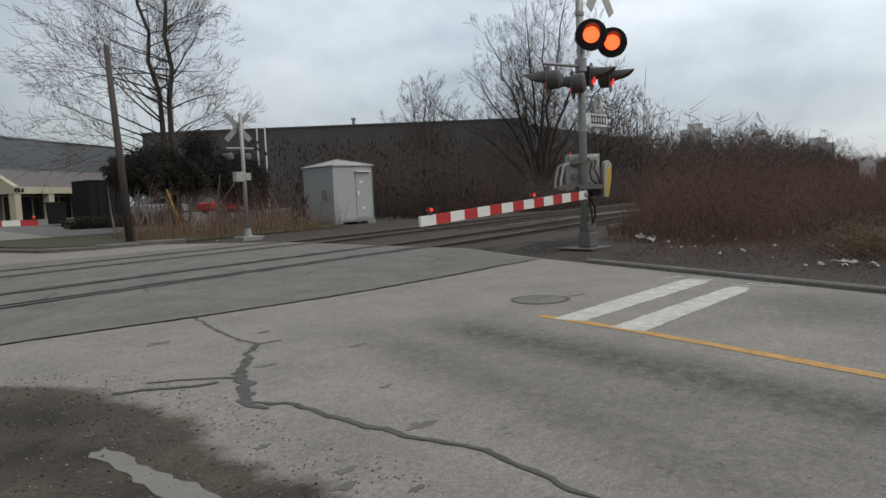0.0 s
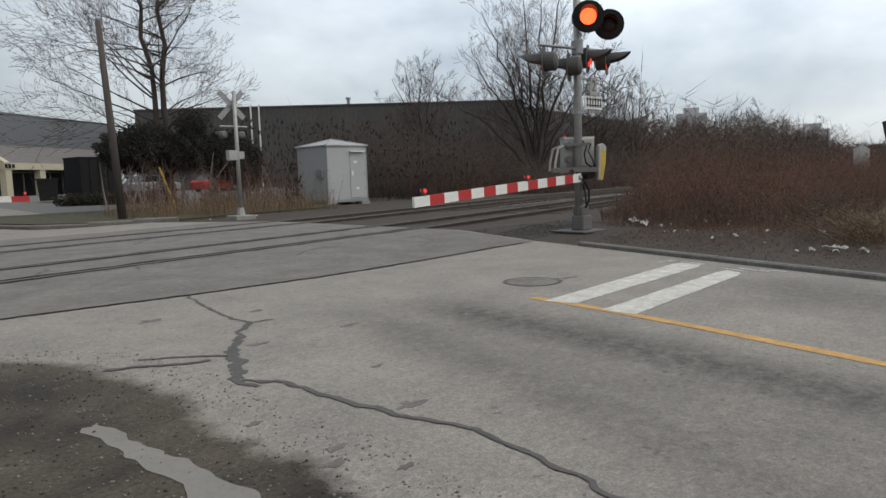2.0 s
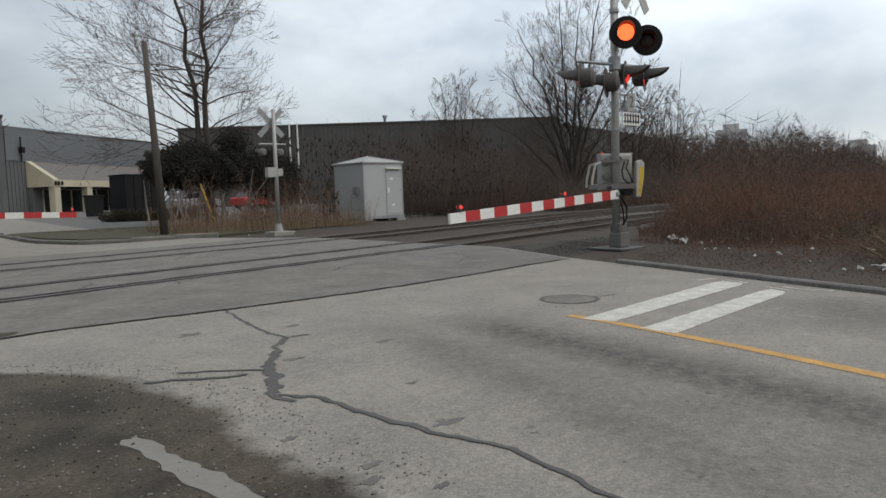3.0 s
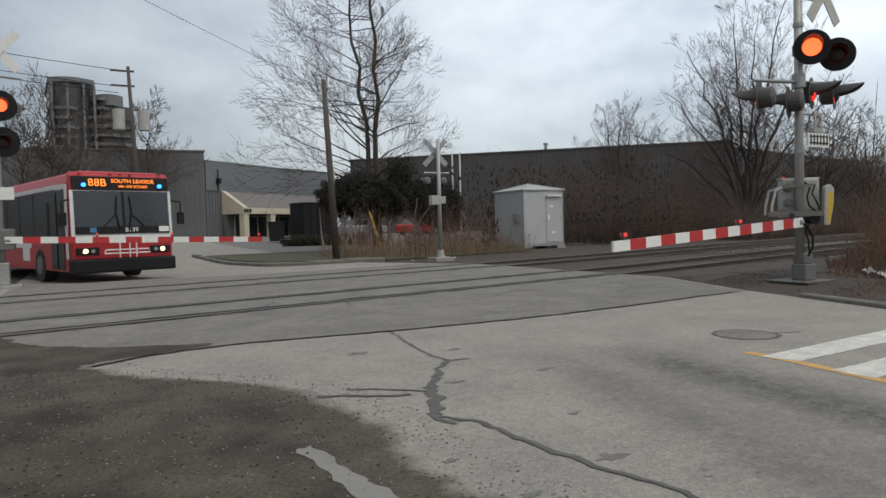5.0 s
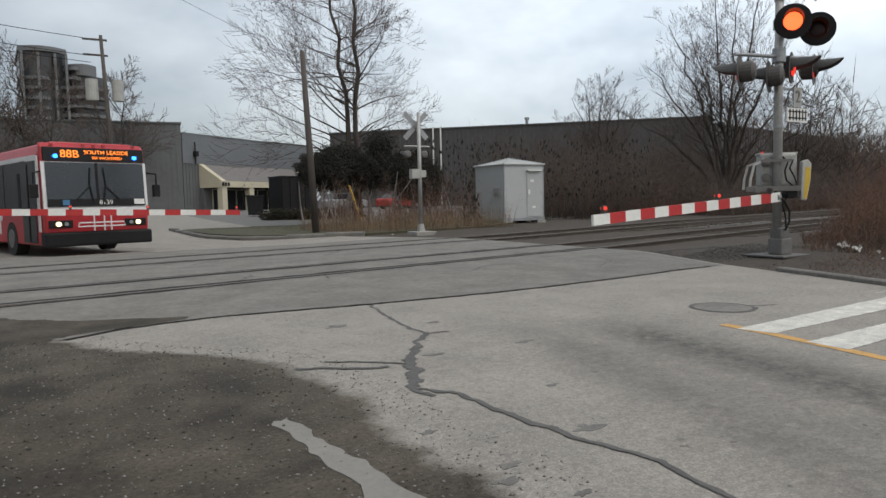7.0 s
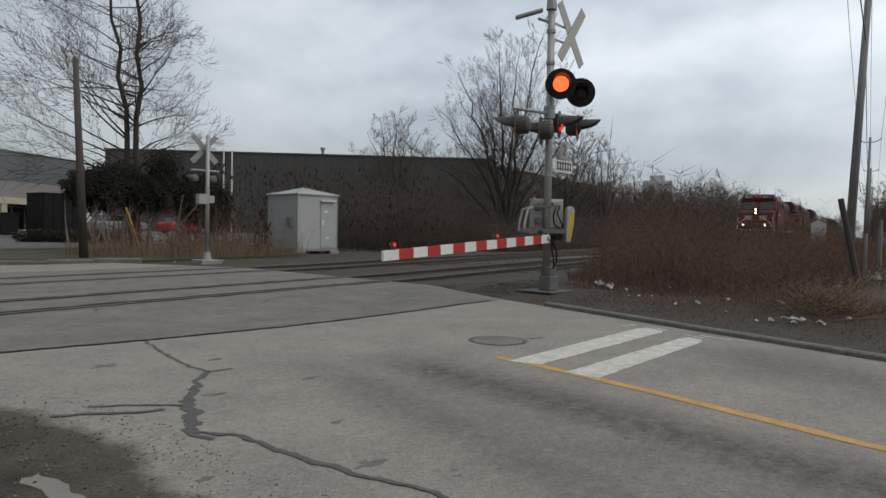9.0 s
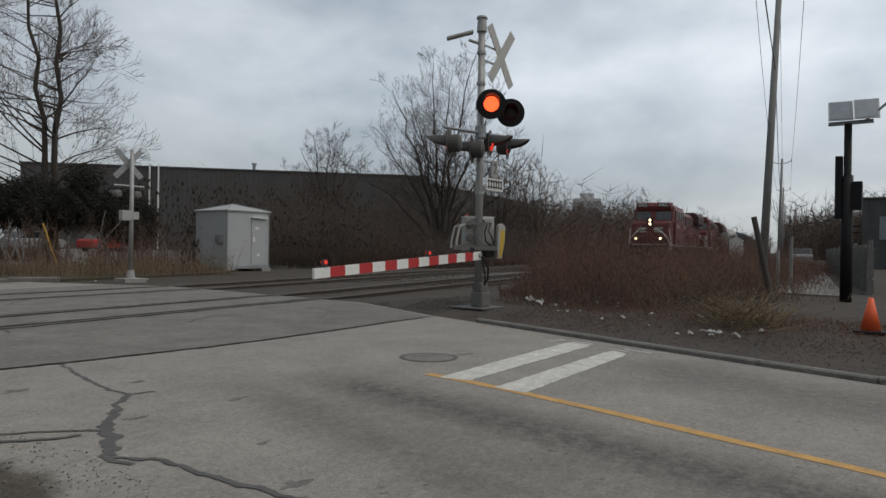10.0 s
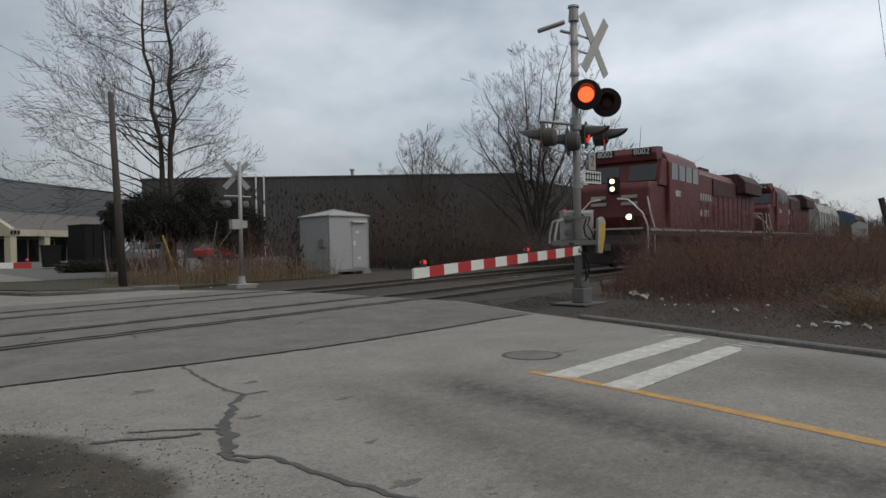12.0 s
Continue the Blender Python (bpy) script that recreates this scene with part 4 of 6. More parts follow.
factory = wall_block("factory", "long dark grey metal-clad factory with a flat roof", (26.2, 70.3), (55.2, 44.6), 40, -1, 8.6, SIDING, 0.45)
part("vent_pipe", M().tube((21.0, 2, 8.6), (21.0, 2, 9.4), 0.16, n=12).tube((21.0, 2, 9.4), (21.0, 2, 9.6), 0.26, n=12), GALV, factory)
part("vent_pipe", M().tube((5.4, 8, 8.6), (5.4, 8, 9.6), 0.2, n=12), GALV, factory)
for x in (11.45, 12.25):
    part("downpipe", M().pipe([(x, 0.4, 8.8), (x, -0.25, 8.85), (x, -0.25, 0.6)], 0.085, 8), WHITE, factory, "pale pipe down the wall")
wing = wall_block("factory_wing", "dark factory wing stepping back beyond the trees", (55.4, 44.9), (88, 52), 30, -1, 8.0, SIDING, 0.6)

office = wall_block("office_block", "grey metal-clad office block with a cream entrance canopy", (10.9, 69.2), (27.4, 81.8), 14, -1, 8.1, SIDING2, 0.4, PARAPET)
OX = 1.7
part("parapet_band", M().box(0, -0.05, 5.3, 20.7, 0.0, 8.1), PARAPET, office, "smooth grey parapet band")
part("awning", M().prism([(0.0, 5.3), (-2.6, 3.55), (-2.6, 3.45), (0.0, 3.45)], OX + 1.0, 20, "x"), SHINGLE, office, "shingled sloping canopy roof")
part("fascia", M().box(OX + 0.7, -2.75, 2.95, 20, -2.6, 3.55), CREAM, office, "cream canopy fascia")
part("gable_panel", M().prism([(0.0, 5.35), (0.0, 2.95), (-2.75, 2.95), (-2.75, 3.6)], OX + 0.4, OX + 1.0, "x"), CREAM, office, "cream end of the canopy")
m = M()
for i in range(3):
    m.box(OX + 0.45 + 0.4 * i, -2.80, 3.08, OX + 0.7 + 0.4 * i, -2.75, 3.42)
part("number_bars", m, BLACK, office, "dark bars on the fascia")
for x in (OX + 0.5, OX + 4.6, OX + 9.0, OX + 13.5):
    part("column", M().box(x, -2.7, -1, x + 0.7, -2.1, 2.95), CREAM, office, "cream square column")
part("entrance_wall", M().box(OX + 0.4, -0.5, -1, 20, -0.1, 2.95), SIDING2, office)
for i in range(9):
    x = OX + 1.6 + 1.75 * i
    w = part("window", M().box(x, -0.56, 0.3, x + 1.6, -0.5, 2.75), WINDOW, office)
    part("window_frame", M().box(x - 0.07, -0.6, 0.3, x, -0.5, 2.8).box(x, -0.6, 2.75, x + 1.6, -0.5, 2.82), CREAM, w)
part("wall_lamp", M().box(1.35, -0.45, 6.0, 1.7, 0, 6.5).tube((1.5, -0.2, 5.3), (1.5, -0.2, 7.4), 0.06), BLACK, office, "dark bracket on the wall")
office_end = wall_block("warehouse", "tall dark grey metal-clad warehouse beside the office", (-34, 73.5), (10.8, 69.0), 20, -1, 9.0, SIDING2, 0.45)

# distant tower
tower = thing("apartment_tower", "distant grey apartment tower with a curved balcony front", "building", pose(3.8, 248, 0, 0, 0, 4))


def arc(r, x0, x1):
    """A bowed outline between x0 and x1, closed at the back."""
    pts = [(x0 + (x1 - x0) * i / 10, -r * math.sin(math.pi * (0.12 + 0.76 * i / 10))) for i in range(11)]
    return pts + [(x1, 22), (x0, 22)]


part("core", M().prism(arc(4.0, -11, 1.5), 0, 49.5, "z"), TOWER_DARK, tower)
part("core", M().prism(arc(4.0, 1.5, 12.5), 0, 43, "z"), TOWER_DARK, tower)
for i in range(16):
    z = 1.5 + 2.85 * i
    part("balcony", M().prism(arc(6.2, 0.5 if i > 13 else -1.0, 13.2 if i < 14 else 6), z, z + 0.95, "z"), TOWER, tower)
for i in range(14):
    z = 2.0 + 3.0 * i
    part("balcony", M().prism(arc(4.9, -11.3, -1.0), z, z + 0.9, "z"), TOWER, tower)
for x in (-10.8, -6.5, -2.0, 1.0):
    part("pier", M().box(x, -5.4, 0, x + 0.7, -2.5, 49.0), TOWER, tower)
part("roof_house", M().prism(arc(5.2, -11.3, 1.8), 49.5, 51.0, "z"), TOWER, tower)
part("roof_house", M().prism(arc(5.2, 1.8, 10), 43, 46.5, "z"), TOWER, tower)


# ---- vegetation ----
def cones(rng, base, tip, r):
    """Thin three-sided stems from base to tip as one mesh."""
    n = len(base)
    d = tip - base
    side = np.cross(d, rng.normal(size=(n, 3)))
    side /= np.linalg.norm(side, axis=1)[:, None] + 1e-9
    other = np.cross(d, side)
    other /= np.linalg.norm(other, axis=1)[:, None] + 1e-9
    r = np.broadcast_to(np.asarray(r), (n,))[:, None]
    ring = [base + r * (math.cos(a) * side + math.sin(a) * other) for a in (0, 2.094, 4.189)]
    v = np.stack(ring + [tip], 1).reshape(-1, 3)
    k = 4 * np.arange(n)[:, None]
    f = np.concatenate([k + np.array([[0, 1, 3]]), k + np.array([[1, 2, 3]]), k + np.array([[2, 0, 3]])])
    return v, f


def raw_mesh(name, v, f, material):
    me = bpy.data.meshes.new(name)
    me.vertices.add(len(v))
    me.vertices.foreach_set("co", np.ascontiguousarray(v, dtype=np.float32).ravel())
    me.loops.add(f.size)
    me.loops.foreach_set("vertex_index", np.ascontiguousarray(f, dtype=np.int32).ravel())
    me.polygons.add(len(f))
    k = f.shape[1]
    me.polygons.foreach_set("loop_start", np.arange(0, f.size, k, dtype=np.int32))
    me.polygons.foreach_set("loop_total", np.full(len(f), k, dtype=np.int32))
    me.update()
    me.validate()
    me.materials.append(material)
    return me


def thicket(name, label, place, count, height, spread, material, seed, r=0.006, twigs=4, arch=0.0):
    """Standing bare stems with twigs; place(rng, n) gives their feet."""
    rng = np.random.default_rng(seed)
    foot = place(rng, count)
    h = height * rng.uniform(0.45, 1.15, count) * (foot[:, 3] if foot.shape[1] > 3 else 1)
    foot = foot[:, :3]
    lean = rng.normal(0, spread, (count, 2))
    tip = foot + np.column_stack([lean * h[:, None], h * (1 - arch * rng.uniform(0, 1, count))])
    vs, fs, k = [], [], 0
    v, f = cones(rng, foot, tip, r * (0.7 + 0.6 * rng.random(count)))
    vs.append(v), fs.append(f)
    k = len(v)
    for _ in range(twigs):
        u = rng.uniform(0.25, 0.95, count)[:, None]
        b = foot + (tip - foot) * u
        t = b + np.column_stack([rng.normal(0, 0.24, (count, 2)), rng.uniform(0.05, 0.42, count)]) * h[:, None] * 0.55
        v, f = cones(rng, b, t, r * 0.55)
        vs.append(v), fs.append(f + k)
        k += len(v)
    ob = new(name, raw_mesh(name, np.concatenate(vs), np.concatenate(fs), material))
    return tagged(ob, label, "brush", "", "stuff")


def on_ground(x, y, scale=None):
    z = np.array([ground_z(a, b) - 0.05 for a, b in zip(x, y)])
    return np.column_stack([x, y, z] + ([scale] if scale is not None else []))


def near_bank(rng, n):
    """Feet in uneven clumps over the bank, tall in the middle of each."""
    k = 190
    cx = 11.6 + rng.random(k) ** 1.4 * 46
    lo = 3.0 + 0.11 * (cx - 11) + 1.9 * np.clip((13.8 - cx) / 2.2, 0, 1) + 0.5 * np.sin(cx * 1.3)
    hi = 11.15 + TRACK_SLOPE * (cx - 6) - 3.0
    cy = lo + (hi - lo) * rng.random(k)
    ch = rng.uniform(0.35, 1.45, k) * np.clip((cy - lo) / 2.6 + 0.3, 0.3, 1)
    i = rng.integers(0, k, n)
    r = rng.normal(0, 0.5, (n, 2)) * (0.7 + 0.02 * cx[i])[:, None]
    x, y = cx[i] + r[:, 0], cy[i] + r[:, 1]
    side = np.maximum(11.8, 1.56 * y)
    x = np.where(x < side, side + rng.exponential(1.6, n), x)
    y = np.minimum(y, 11.15 + TRACK_SLOPE * (x - 6) - 2.7)
    edge = np.clip((x - np.maximum(11.8, 1.56 * y)) / 2.6, 0.16, 1)
    return on_ground(x, y, ch[i] * edge * np.exp(-(r ** 2).sum(1) * 0.25))


def saplings(rng, n):
    f = near_bank(rng, n)
    f[:, 3] = (0.6 + 0.4 * rng.random(n)) * np.clip((f[:, 0] - 14) / 14, 0.3, 1)
    return f[np.ix_(np.arange(n), [0, 1, 2, 3])]


def wood_edge(rng, n):
    """Scrubby trees along the line, tallest in the middle of the stretch."""
    b = np.radians(rng.uniform(58, 78, n))
    d = rng.uniform(75, 130, n)
    top = np.interp(np.degrees(b), [58, 62, 67, 70, 72.5, 74, 78], [1.1, 1.0, 1.0, 1.0, 0.8, 0.52, 0.45])
    return on_ground(d * np.sin(b), d * np.cos(b), top * d / 100)


def far_bank(rng, n):
    x = 25 + 62 * rng.random(n)
    lo = 11.15 + TRACK_SLOPE * (x - 6) + 8.2
    y = lo + rng.random(n) ** 1.2 * 18
    y = np.where(x < 31, np.maximum(y, lo + 4), y)
    return on_ground(x, y, np.clip(0.5 + (y - lo) / 15, 0.3, 1.5))


thicket("roadside_brush", "dense brown leafless brush on the bank by the tracks", near_bank, 10500, 1.6, 0.30, BRUSH, 1, 0.007, 7)
thicket("roadside_brush", "thin bare saplings standing out of the brush", saplings, 160, 2.3, 0.10, BRUSH_DARK, 12, 0.010, 9)
thicket("wood_edge", "hazy dark scrubby trees along the railway", wood_edge, 2600, 7.0, 0.10, BRUSH_DARK, 13, 0.05, 10)
thicket("roadside_brush", "tall dry straw-coloured grass among the brush", near_bank, 1800, 0.8, 0.35, STRAW, 2, 0.006, 3)
thicket("roadside_brush", "dark tangled undergrowth at the foot of the brush", near_bank, 7000, 0.7, 0.5, BRUSH_DARK, 6, 0.010, 6)
thicket("track_thicket", "tall dark leafless thicket between the tracks and the factory", far_bank, 12000, 3.5, 0.18, BRUSH_DARK, 3, 0.016, 9)
thicket("track_thicket", "reddish-brown scrub beyond the tracks", far_bank, 6000, 2.2, 0.2, BRUSH, 4, 0.014, 5)


def tree(name, label, x, y, stems, seed, trunk=0.2, reach=4.0, start=0.25, droop=0.0, step=0.7, fine=0.012, depth=4, rise=(0.35, 0.95), material=BARK, foot=0.5, bias=(0, 0), bend=1.3):
    """A bare tree: tapered stems (lean x, lean y, height), limbs along them, and limbs that divide into ever thinner twigs."""
    rng = random.Random(seed)
    tb, tt = [], []
    z0 = ground_z(x, y) - 0.1

    def limb(wood, p, d, ln, r, level):
        seg = 6 if level == 1 else 4
        q = p
        for s in range(seg):
            d = (d + Vector((rng.gauss(0, 0.13 - 0.025 * level), rng.gauss(0, 0.13 - 0.025 * level), rng.gauss(0.04 - droop * (level == 1), 0.07)))).normalized()
            e = q + d * (ln / seg)
            rr = r * (1 - 0.75 * (s + 1) / seg)
            ra = r * (1 - 0.75 * s / seg)
            if level == 1 and r > 0.02:
                wood.tube(q, e, ra, rr, 5, False)
            else:
                tb.append((*q, ra))
                tt.append(tuple(q + (e - q) * 1.15))
            if level < depth and s > 0:
                for _ in range(1 if level == 1 else rng.choice((1, 1, 2))):
                    a = rng.uniform(0, 2 * math.pi)
                    o = d.orthogonal().normalized()
                    o = o * math.cos(a) + d.cross(o) * math.sin(a)
                    nd = (d * 0.75 + o * rng.uniform(0.35, 0.7) + Vector((0, 0, 0.16 - droop))).normalized()
                    limb(wood, e, nd, ln * rng.uniform(0.5, 0.85) * (1 - 0.45 * s / seg), max(0.005, rr * 0.55), level + 1)
            q = e

    h = thing(name, label, "tree")
    for lx, ly, hgt in stems:
        wood = M()
        n = 12
        q = Vector((x + foot * lx, y + foot * ly, z0))
        for s in range(n):
            u, w = s / n, (s + 1) / n
            e = Vector((x + lx * (foot + w ** bend * 2.2), y + ly * (foot + w ** bend * 2.2), z0 + hgt * w)) + Vector((rng.gauss(0, 0.05), rng.gauss(0, 0.05), 0)) * (1 + w * 2)
            r0, r1 = trunk * (1 - 0.88 * u), trunk * (1 - 0.88 * w)
            wood.tube(q, e, r0, r1, 8, False)
            if w > start:
                for _ in range(max(1, round(hgt / n / step))):
                    a = rng.uniform(0, 2 * math.pi)
                    f = rng.random()
                    o = Vector((math.cos(a), math.sin(a), rng.uniform(*rise)))
                    ln = reach * (1.0 - 0.62 * (w - start) / (1 - start)) * rng.uniform(0.6, 1.15) * (1 + bias[0] * o.x + bias[1] * o.y)
                    limb(wood, q + (e - q) * f, o.normalized(), ln, r1 * 0.34 + 0.008, 1)
            q = e
        part("trunk", wood, material, h)
    b, t = np.array(tb), np.array(tt)
    g = np.random.default_rng(seed)
    v, f = cones(g, b[:, :3], t, np.maximum(b[:, 3], fine))
    crown = new("crown", raw_mesh("crown", v, f, TWIG))
    crown.parent = h
    return h


tree("bare_tree", "tall bare double-stemmed tree with drooping twigs", 14.55, 34.5, [(-0.14, 0.0, 19.5), (-0.62, 0.25, 17.0)], 11, 0.19, 4.5, 0.2, 0.06, 0.33, 0.011, 4, (0.12, 0.7), bias=(-0.22, 0.1))


def fan(label, x, y, h, half, stems, seed, trunk, reach, step, fine):
    """A rounded bare crown: limbs part low on the trunk and spread to both sides, the outer ones shorter."""
    rng = random.Random(seed)
    d = math.hypot(x, y)
    ax, ay = y / d, -x / d
    out = []
    for i in range(stems):
        u = -1 + 2 * i / (stems - 1)
        k = u * half / 2.25 + rng.gauss(0, 0.05)
        dep = rng.gauss(0, 0.35) * half / 2.25
        out.append((ax * k + ay * dep, ay * k - ax * dep, h * (1 - 0.52 * abs(u) ** 1.8) * rng.uniform(0.93, 1.03)))
    return tree("bare_tree", label, x, y, out, seed, trunk, reach, 0.30, 0.0, step, fine, 3, (0.45, 1.25), foot=0.03, bend=1.6)


fan("spreading bare tree with a rounded crown", 37.3, 29.0, 14.4, 6.4, 10, 5, 0.13, 3.4, 0.32, 0.012)
fan("low bare tree against the factory wall", 40.7, 44.2, 11.2, 4.6, 9, 8, 0.11, 2.7, 0.32, 0.014)
fan("slender bare tree beyond the brush", 54, 35, 11.4, 5.2, 9, 21, 0.09, 2.4, 0.4, 0.015)
fan("slender bare tree beyond the brush", 61, 35, 10.2, 4.8, 8, 22, 0.09, 2.4, 0.45, 0.015)
fan("thin bare tree before the factory", 46.5, 40.5, 8.8, 3.0, 5, 23, 0.08, 2.2, 0.45, 0.015)
tree("bare_tree", "bare street tree before the far tower", -2.0, 62, [(0.1, 0, 12.0), (-1.2, 0.2, 11.0), (1.2, 0.0, 10.5)], 31, 0.16, 4.6, 0.22, 0.0, 0.26, 0.028, 3)
tree("bare_tree", "bare street tree beside the utility pole", 5.4, 66, [(0.1, 0, 12.5), (-0.8, 0.2, 11.5)], 32, 0.13, 3.9, 0.3, 0.05, 0.28, 0.026, 3)
tree("bare_tree", "distant bare tree beside the railway", 120, 46, [(0.1, 0, 11), (-1.2, 0.2, 9.5), (1.2, 0.0, 9)], 33, 0.16, 4.2, 0.3, 0.0, 1.6)
tree("bare_tree", "distant bare tree behind the white case", 150, 44, [(0.1, 0, 9), (-1.2, 0.2, 8)], 34, 0.16, 4.2, 0.3, 0.0, 1.6)


def far_wood(rng, n):
    x = 70 + 330 * rng.random(n)
    y = 30 + TRACK_SLOPE * (x - 6) + (rng.random(n)) * 40 
    return on_ground(x, y, 0.8 + 0.4 * np.sin(x * 0.11) + 0.2 * np.sin(x * 0.37))


thicket("far_wood", "misty grey-brown leafless wood along the railway", far_wood, 5000, 10.0, 0.14, BRUSH_DARK, 7, 0.10, 8)


# ---- train; x runs back from the front lights, z up from the rail ----
def truck(parent, x):
    t = part("truck", M().box(x - 1.9, -1.15, 0.45, x + 1.9, 1.15, 0.85).box(x - 2.1, -1.22, 0.55, x + 2.1, -1.05, 0.95), LOCO_DARK, parent)
    for dx in (-1.55, 0, 1.55):
        for y in (-0.78, 0.72):
            part("wheel", M().tube((x + dx, y, 0.52), (x + dx, y + 0.12, 0.52), 0.52, n=20), RAIL, t)


def loco(name, label, grime, nose_lights):
    h = thing(name, label, "locomotive")
    red = LOCO_RED
    nose = part("nose", M().prism([(0.95, 1.55), (0.75, 2.0), (0.85, 3.1), (1.05, 3.32), (2.9, 3.36), (2.9, 1.55)], -1.38, 1.38, "y"), red, h, "wide red nose", 0.08)
    cab = part("cab", M().prism([(-1.55, 1.55), (-1.55, 4.12), (-1.35, 4.52), (-0.8, 4.82), (0.8, 4.82), (1.35, 4.52), (1.55, 4.12), (1.55, 1.55)], 2.7, 6.9, "x"), red, h, "", 0.05)
    part("cab_brow", M().prism([(1.98, 4.2), (1.93, 4.5), (2.2, 4.76), (2.75, 4.80), (2.75, 4.2)], -1.3, 1.3, "y"), red, cab, "", 0.04)
    part("cab_front", M().prism([(1.75, 3.2), (2.15, 4.28), (2.72, 4.28), (2.72, 3.2)], -1.46, 1.46, "y"), red, cab, "", 0.03)
    for y0, y1 in ((-1.3, -0.2), (0.2, 1.3)):
        w = M()
        w.add([(1.78, y0, 3.42), (1.78, y1, 3.42), (2.05, y1, 4.06), (2.05, y0, 4.06), (1.85, y0, 3.40), (1.85, y1, 3.40), (2.12, y1, 4.04), (2.12, y0, 4.04)],
              [(0, 1, 2, 3), (7, 6, 5, 4), (0, 4, 5, 1), (1, 5, 6, 2), (2, 6, 7, 3), (3, 7, 4, 0)])
        part("windshield", w, WINDOW, cab, "dark windshield")
        part("number_board", M().box(1.91, y0 + 0.2, 4.42, 1.97, y1 - 0.15, 4.70), BLACK, cab, "black number board")
        words("8002", 0.33, cab, pose(1.90, (y0 + y1) / 2 + 0.025, 4.56, 90, 0, -90), WHITE, "number_lettering")
    for k in (0, 1, 2, 3):
        x = 2.98 + 0.97 * k
        for s in (-1.56, 1.52):
            part("side_window", M().box(x, s, 3.50, x + 0.76, s + 0.04, 4.14), WINDOW, cab, "dark cab side window")
            part("window_frame", M().box(x - 0.05, s - 0.01, 3.46, x - 0.005, s + 0.05, 4.18), GALV, cab)
    words("8002", 0.34, cab, pose(3.7, -1.575, 2.95, 90, 0, 0), WHITE, "number_lettering")
    # two stacked lights on the nose and a pair of low ditch lights
    hl = part("headlight_case", M().box(0.66, -0.2, 2.92, 0.95, 0.2, 3.52), BLACK, nose, "black headlight case", 0.02)
    for z in (3.07, 3.36):
        part("headlight", M().tube((0.62, 0, z), (0.68, 0, z), 0.085, n=16), HEADLIGHT, hl, "bright white headlight")
    for y in (-0.88, 0.88):
        d = part("ditch_light", M().box(0.02, y - 0.14, 1.82, 0.22, y + 0.14, 2.10), BLACK, h)
        part("bulb", M().tube((-0.03, y, 1.96), (0.03, y, 1.96), 0.10, n=16), HEADLIGHT, d, "bright white ditch light")
    # pale plain shapes where the maker's mark stands on the nose
    for y0, z0 in ((0.30, 2.44), (0.30, 2.70), (-0.92, 2.44), (-0.92, 2.70)):
        part("nose_mark", M().box(0.735, y0, z0, 0.83, y0 + 0.62, z0 + 0.12), GREY_CASE, nose, "pale plain bar")
    for row, cnt in ((2.95, 8), (2.2, 7)):
        for i in range(cnt):
            part("side_mark", M().box(7.6 + 0.42 * i, -1.045, row, 7.86 + 0.42 * i, -1.03, row + 0.33), GREY_CASE, h, "faded pale bar")
    hood = part("hood", M().prism([(-1.0, 1.6), (-1.0, 4.15), (-0.75, 4.5), (0.75, 4.5), (1.0, 4.15), (1.0, 1.6)], 6.9, 20.9, "x"), red if not grime else LOCO_SOOT, h, "long red engine hood", 0.03)
    part("roof_edge", M().tube((6.9, -0.98, 4.19), (12.0, -0.98, 4.19), 0.03, n=6), GREY_CASE, hood, "pale worn roof edge")
    part("antenna", M().tube((7.4, -0.5, 4.48), (7.3, -0.5, 5.0), 0.02, n=6).box(7.0, -0.35, 4.48, 7.3, 0.0, 4.62), LOCO_SOOT, hood)
    for i in range(13):
        part("hood_door", M().box(7.0 + 1.05 * i, -1.03, 1.75, 7.9 + 1.05 * i, -1.0, 2.85 if i < 5 else 3.5), red, hood)
    part("radiator", M().prism([(-1.5, 3.65), (-1.5, 4.3), (-1.1, 4.74), (1.1, 4.74), (1.5, 4.3), (1.5, 3.65)], 16.2, 20.6, "x"), LOCO_SOOT, hood, "dark grimy radiator wings", 0.03)
    part("grille", M().box(11.2, -1.06, 3.3, 15.8, -1.0, 4.1), LOCO_SOOT, hood)
    part("exhaust", M().box(11.0, -0.5, 4.5, 12.6, 0.5, 4.74).box(7.8, -0.6, 4.5, 9.5, 0.6, 4.64), LOCO_DARK, hood)
    part("walkway", M().box(0.25, -1.55, 1.28, 22.0, 1.55, 1.56), LOCO_DARK, h)
    part("anticlimber", M().box(0.12, -1.3, 1.50, 0.32, 1.3, 1.57), GREY_CASE, h, "pale worn step edge")
    part("sill_stripe", M().box(0.3, -1.575, 1.44, 22.0, -1.55, 1.54), GREY_CASE, h, "pale sill stripe")
    part("pilot", M().prism([(0.2, 1.3), (0.05, 0.95), (0.1, 0.25), (0.45, 0.2), (0.6, 1.3)], -1.45, 1.45, "y"), LOCO_DARK, h, "black pilot plough")
    part("coupler", M().box(-0.55, -0.14, 0.72, 0.3, 0.14, 0.98), IRON, h)
    part("fuel_tank", M().box(7.6, -1.35, 0.3, 14.2, 1.35, 1.28), LOCO_DARK, h, bevel=0.1)
    truck(h, 4.1)
    truck(h, 18.2)
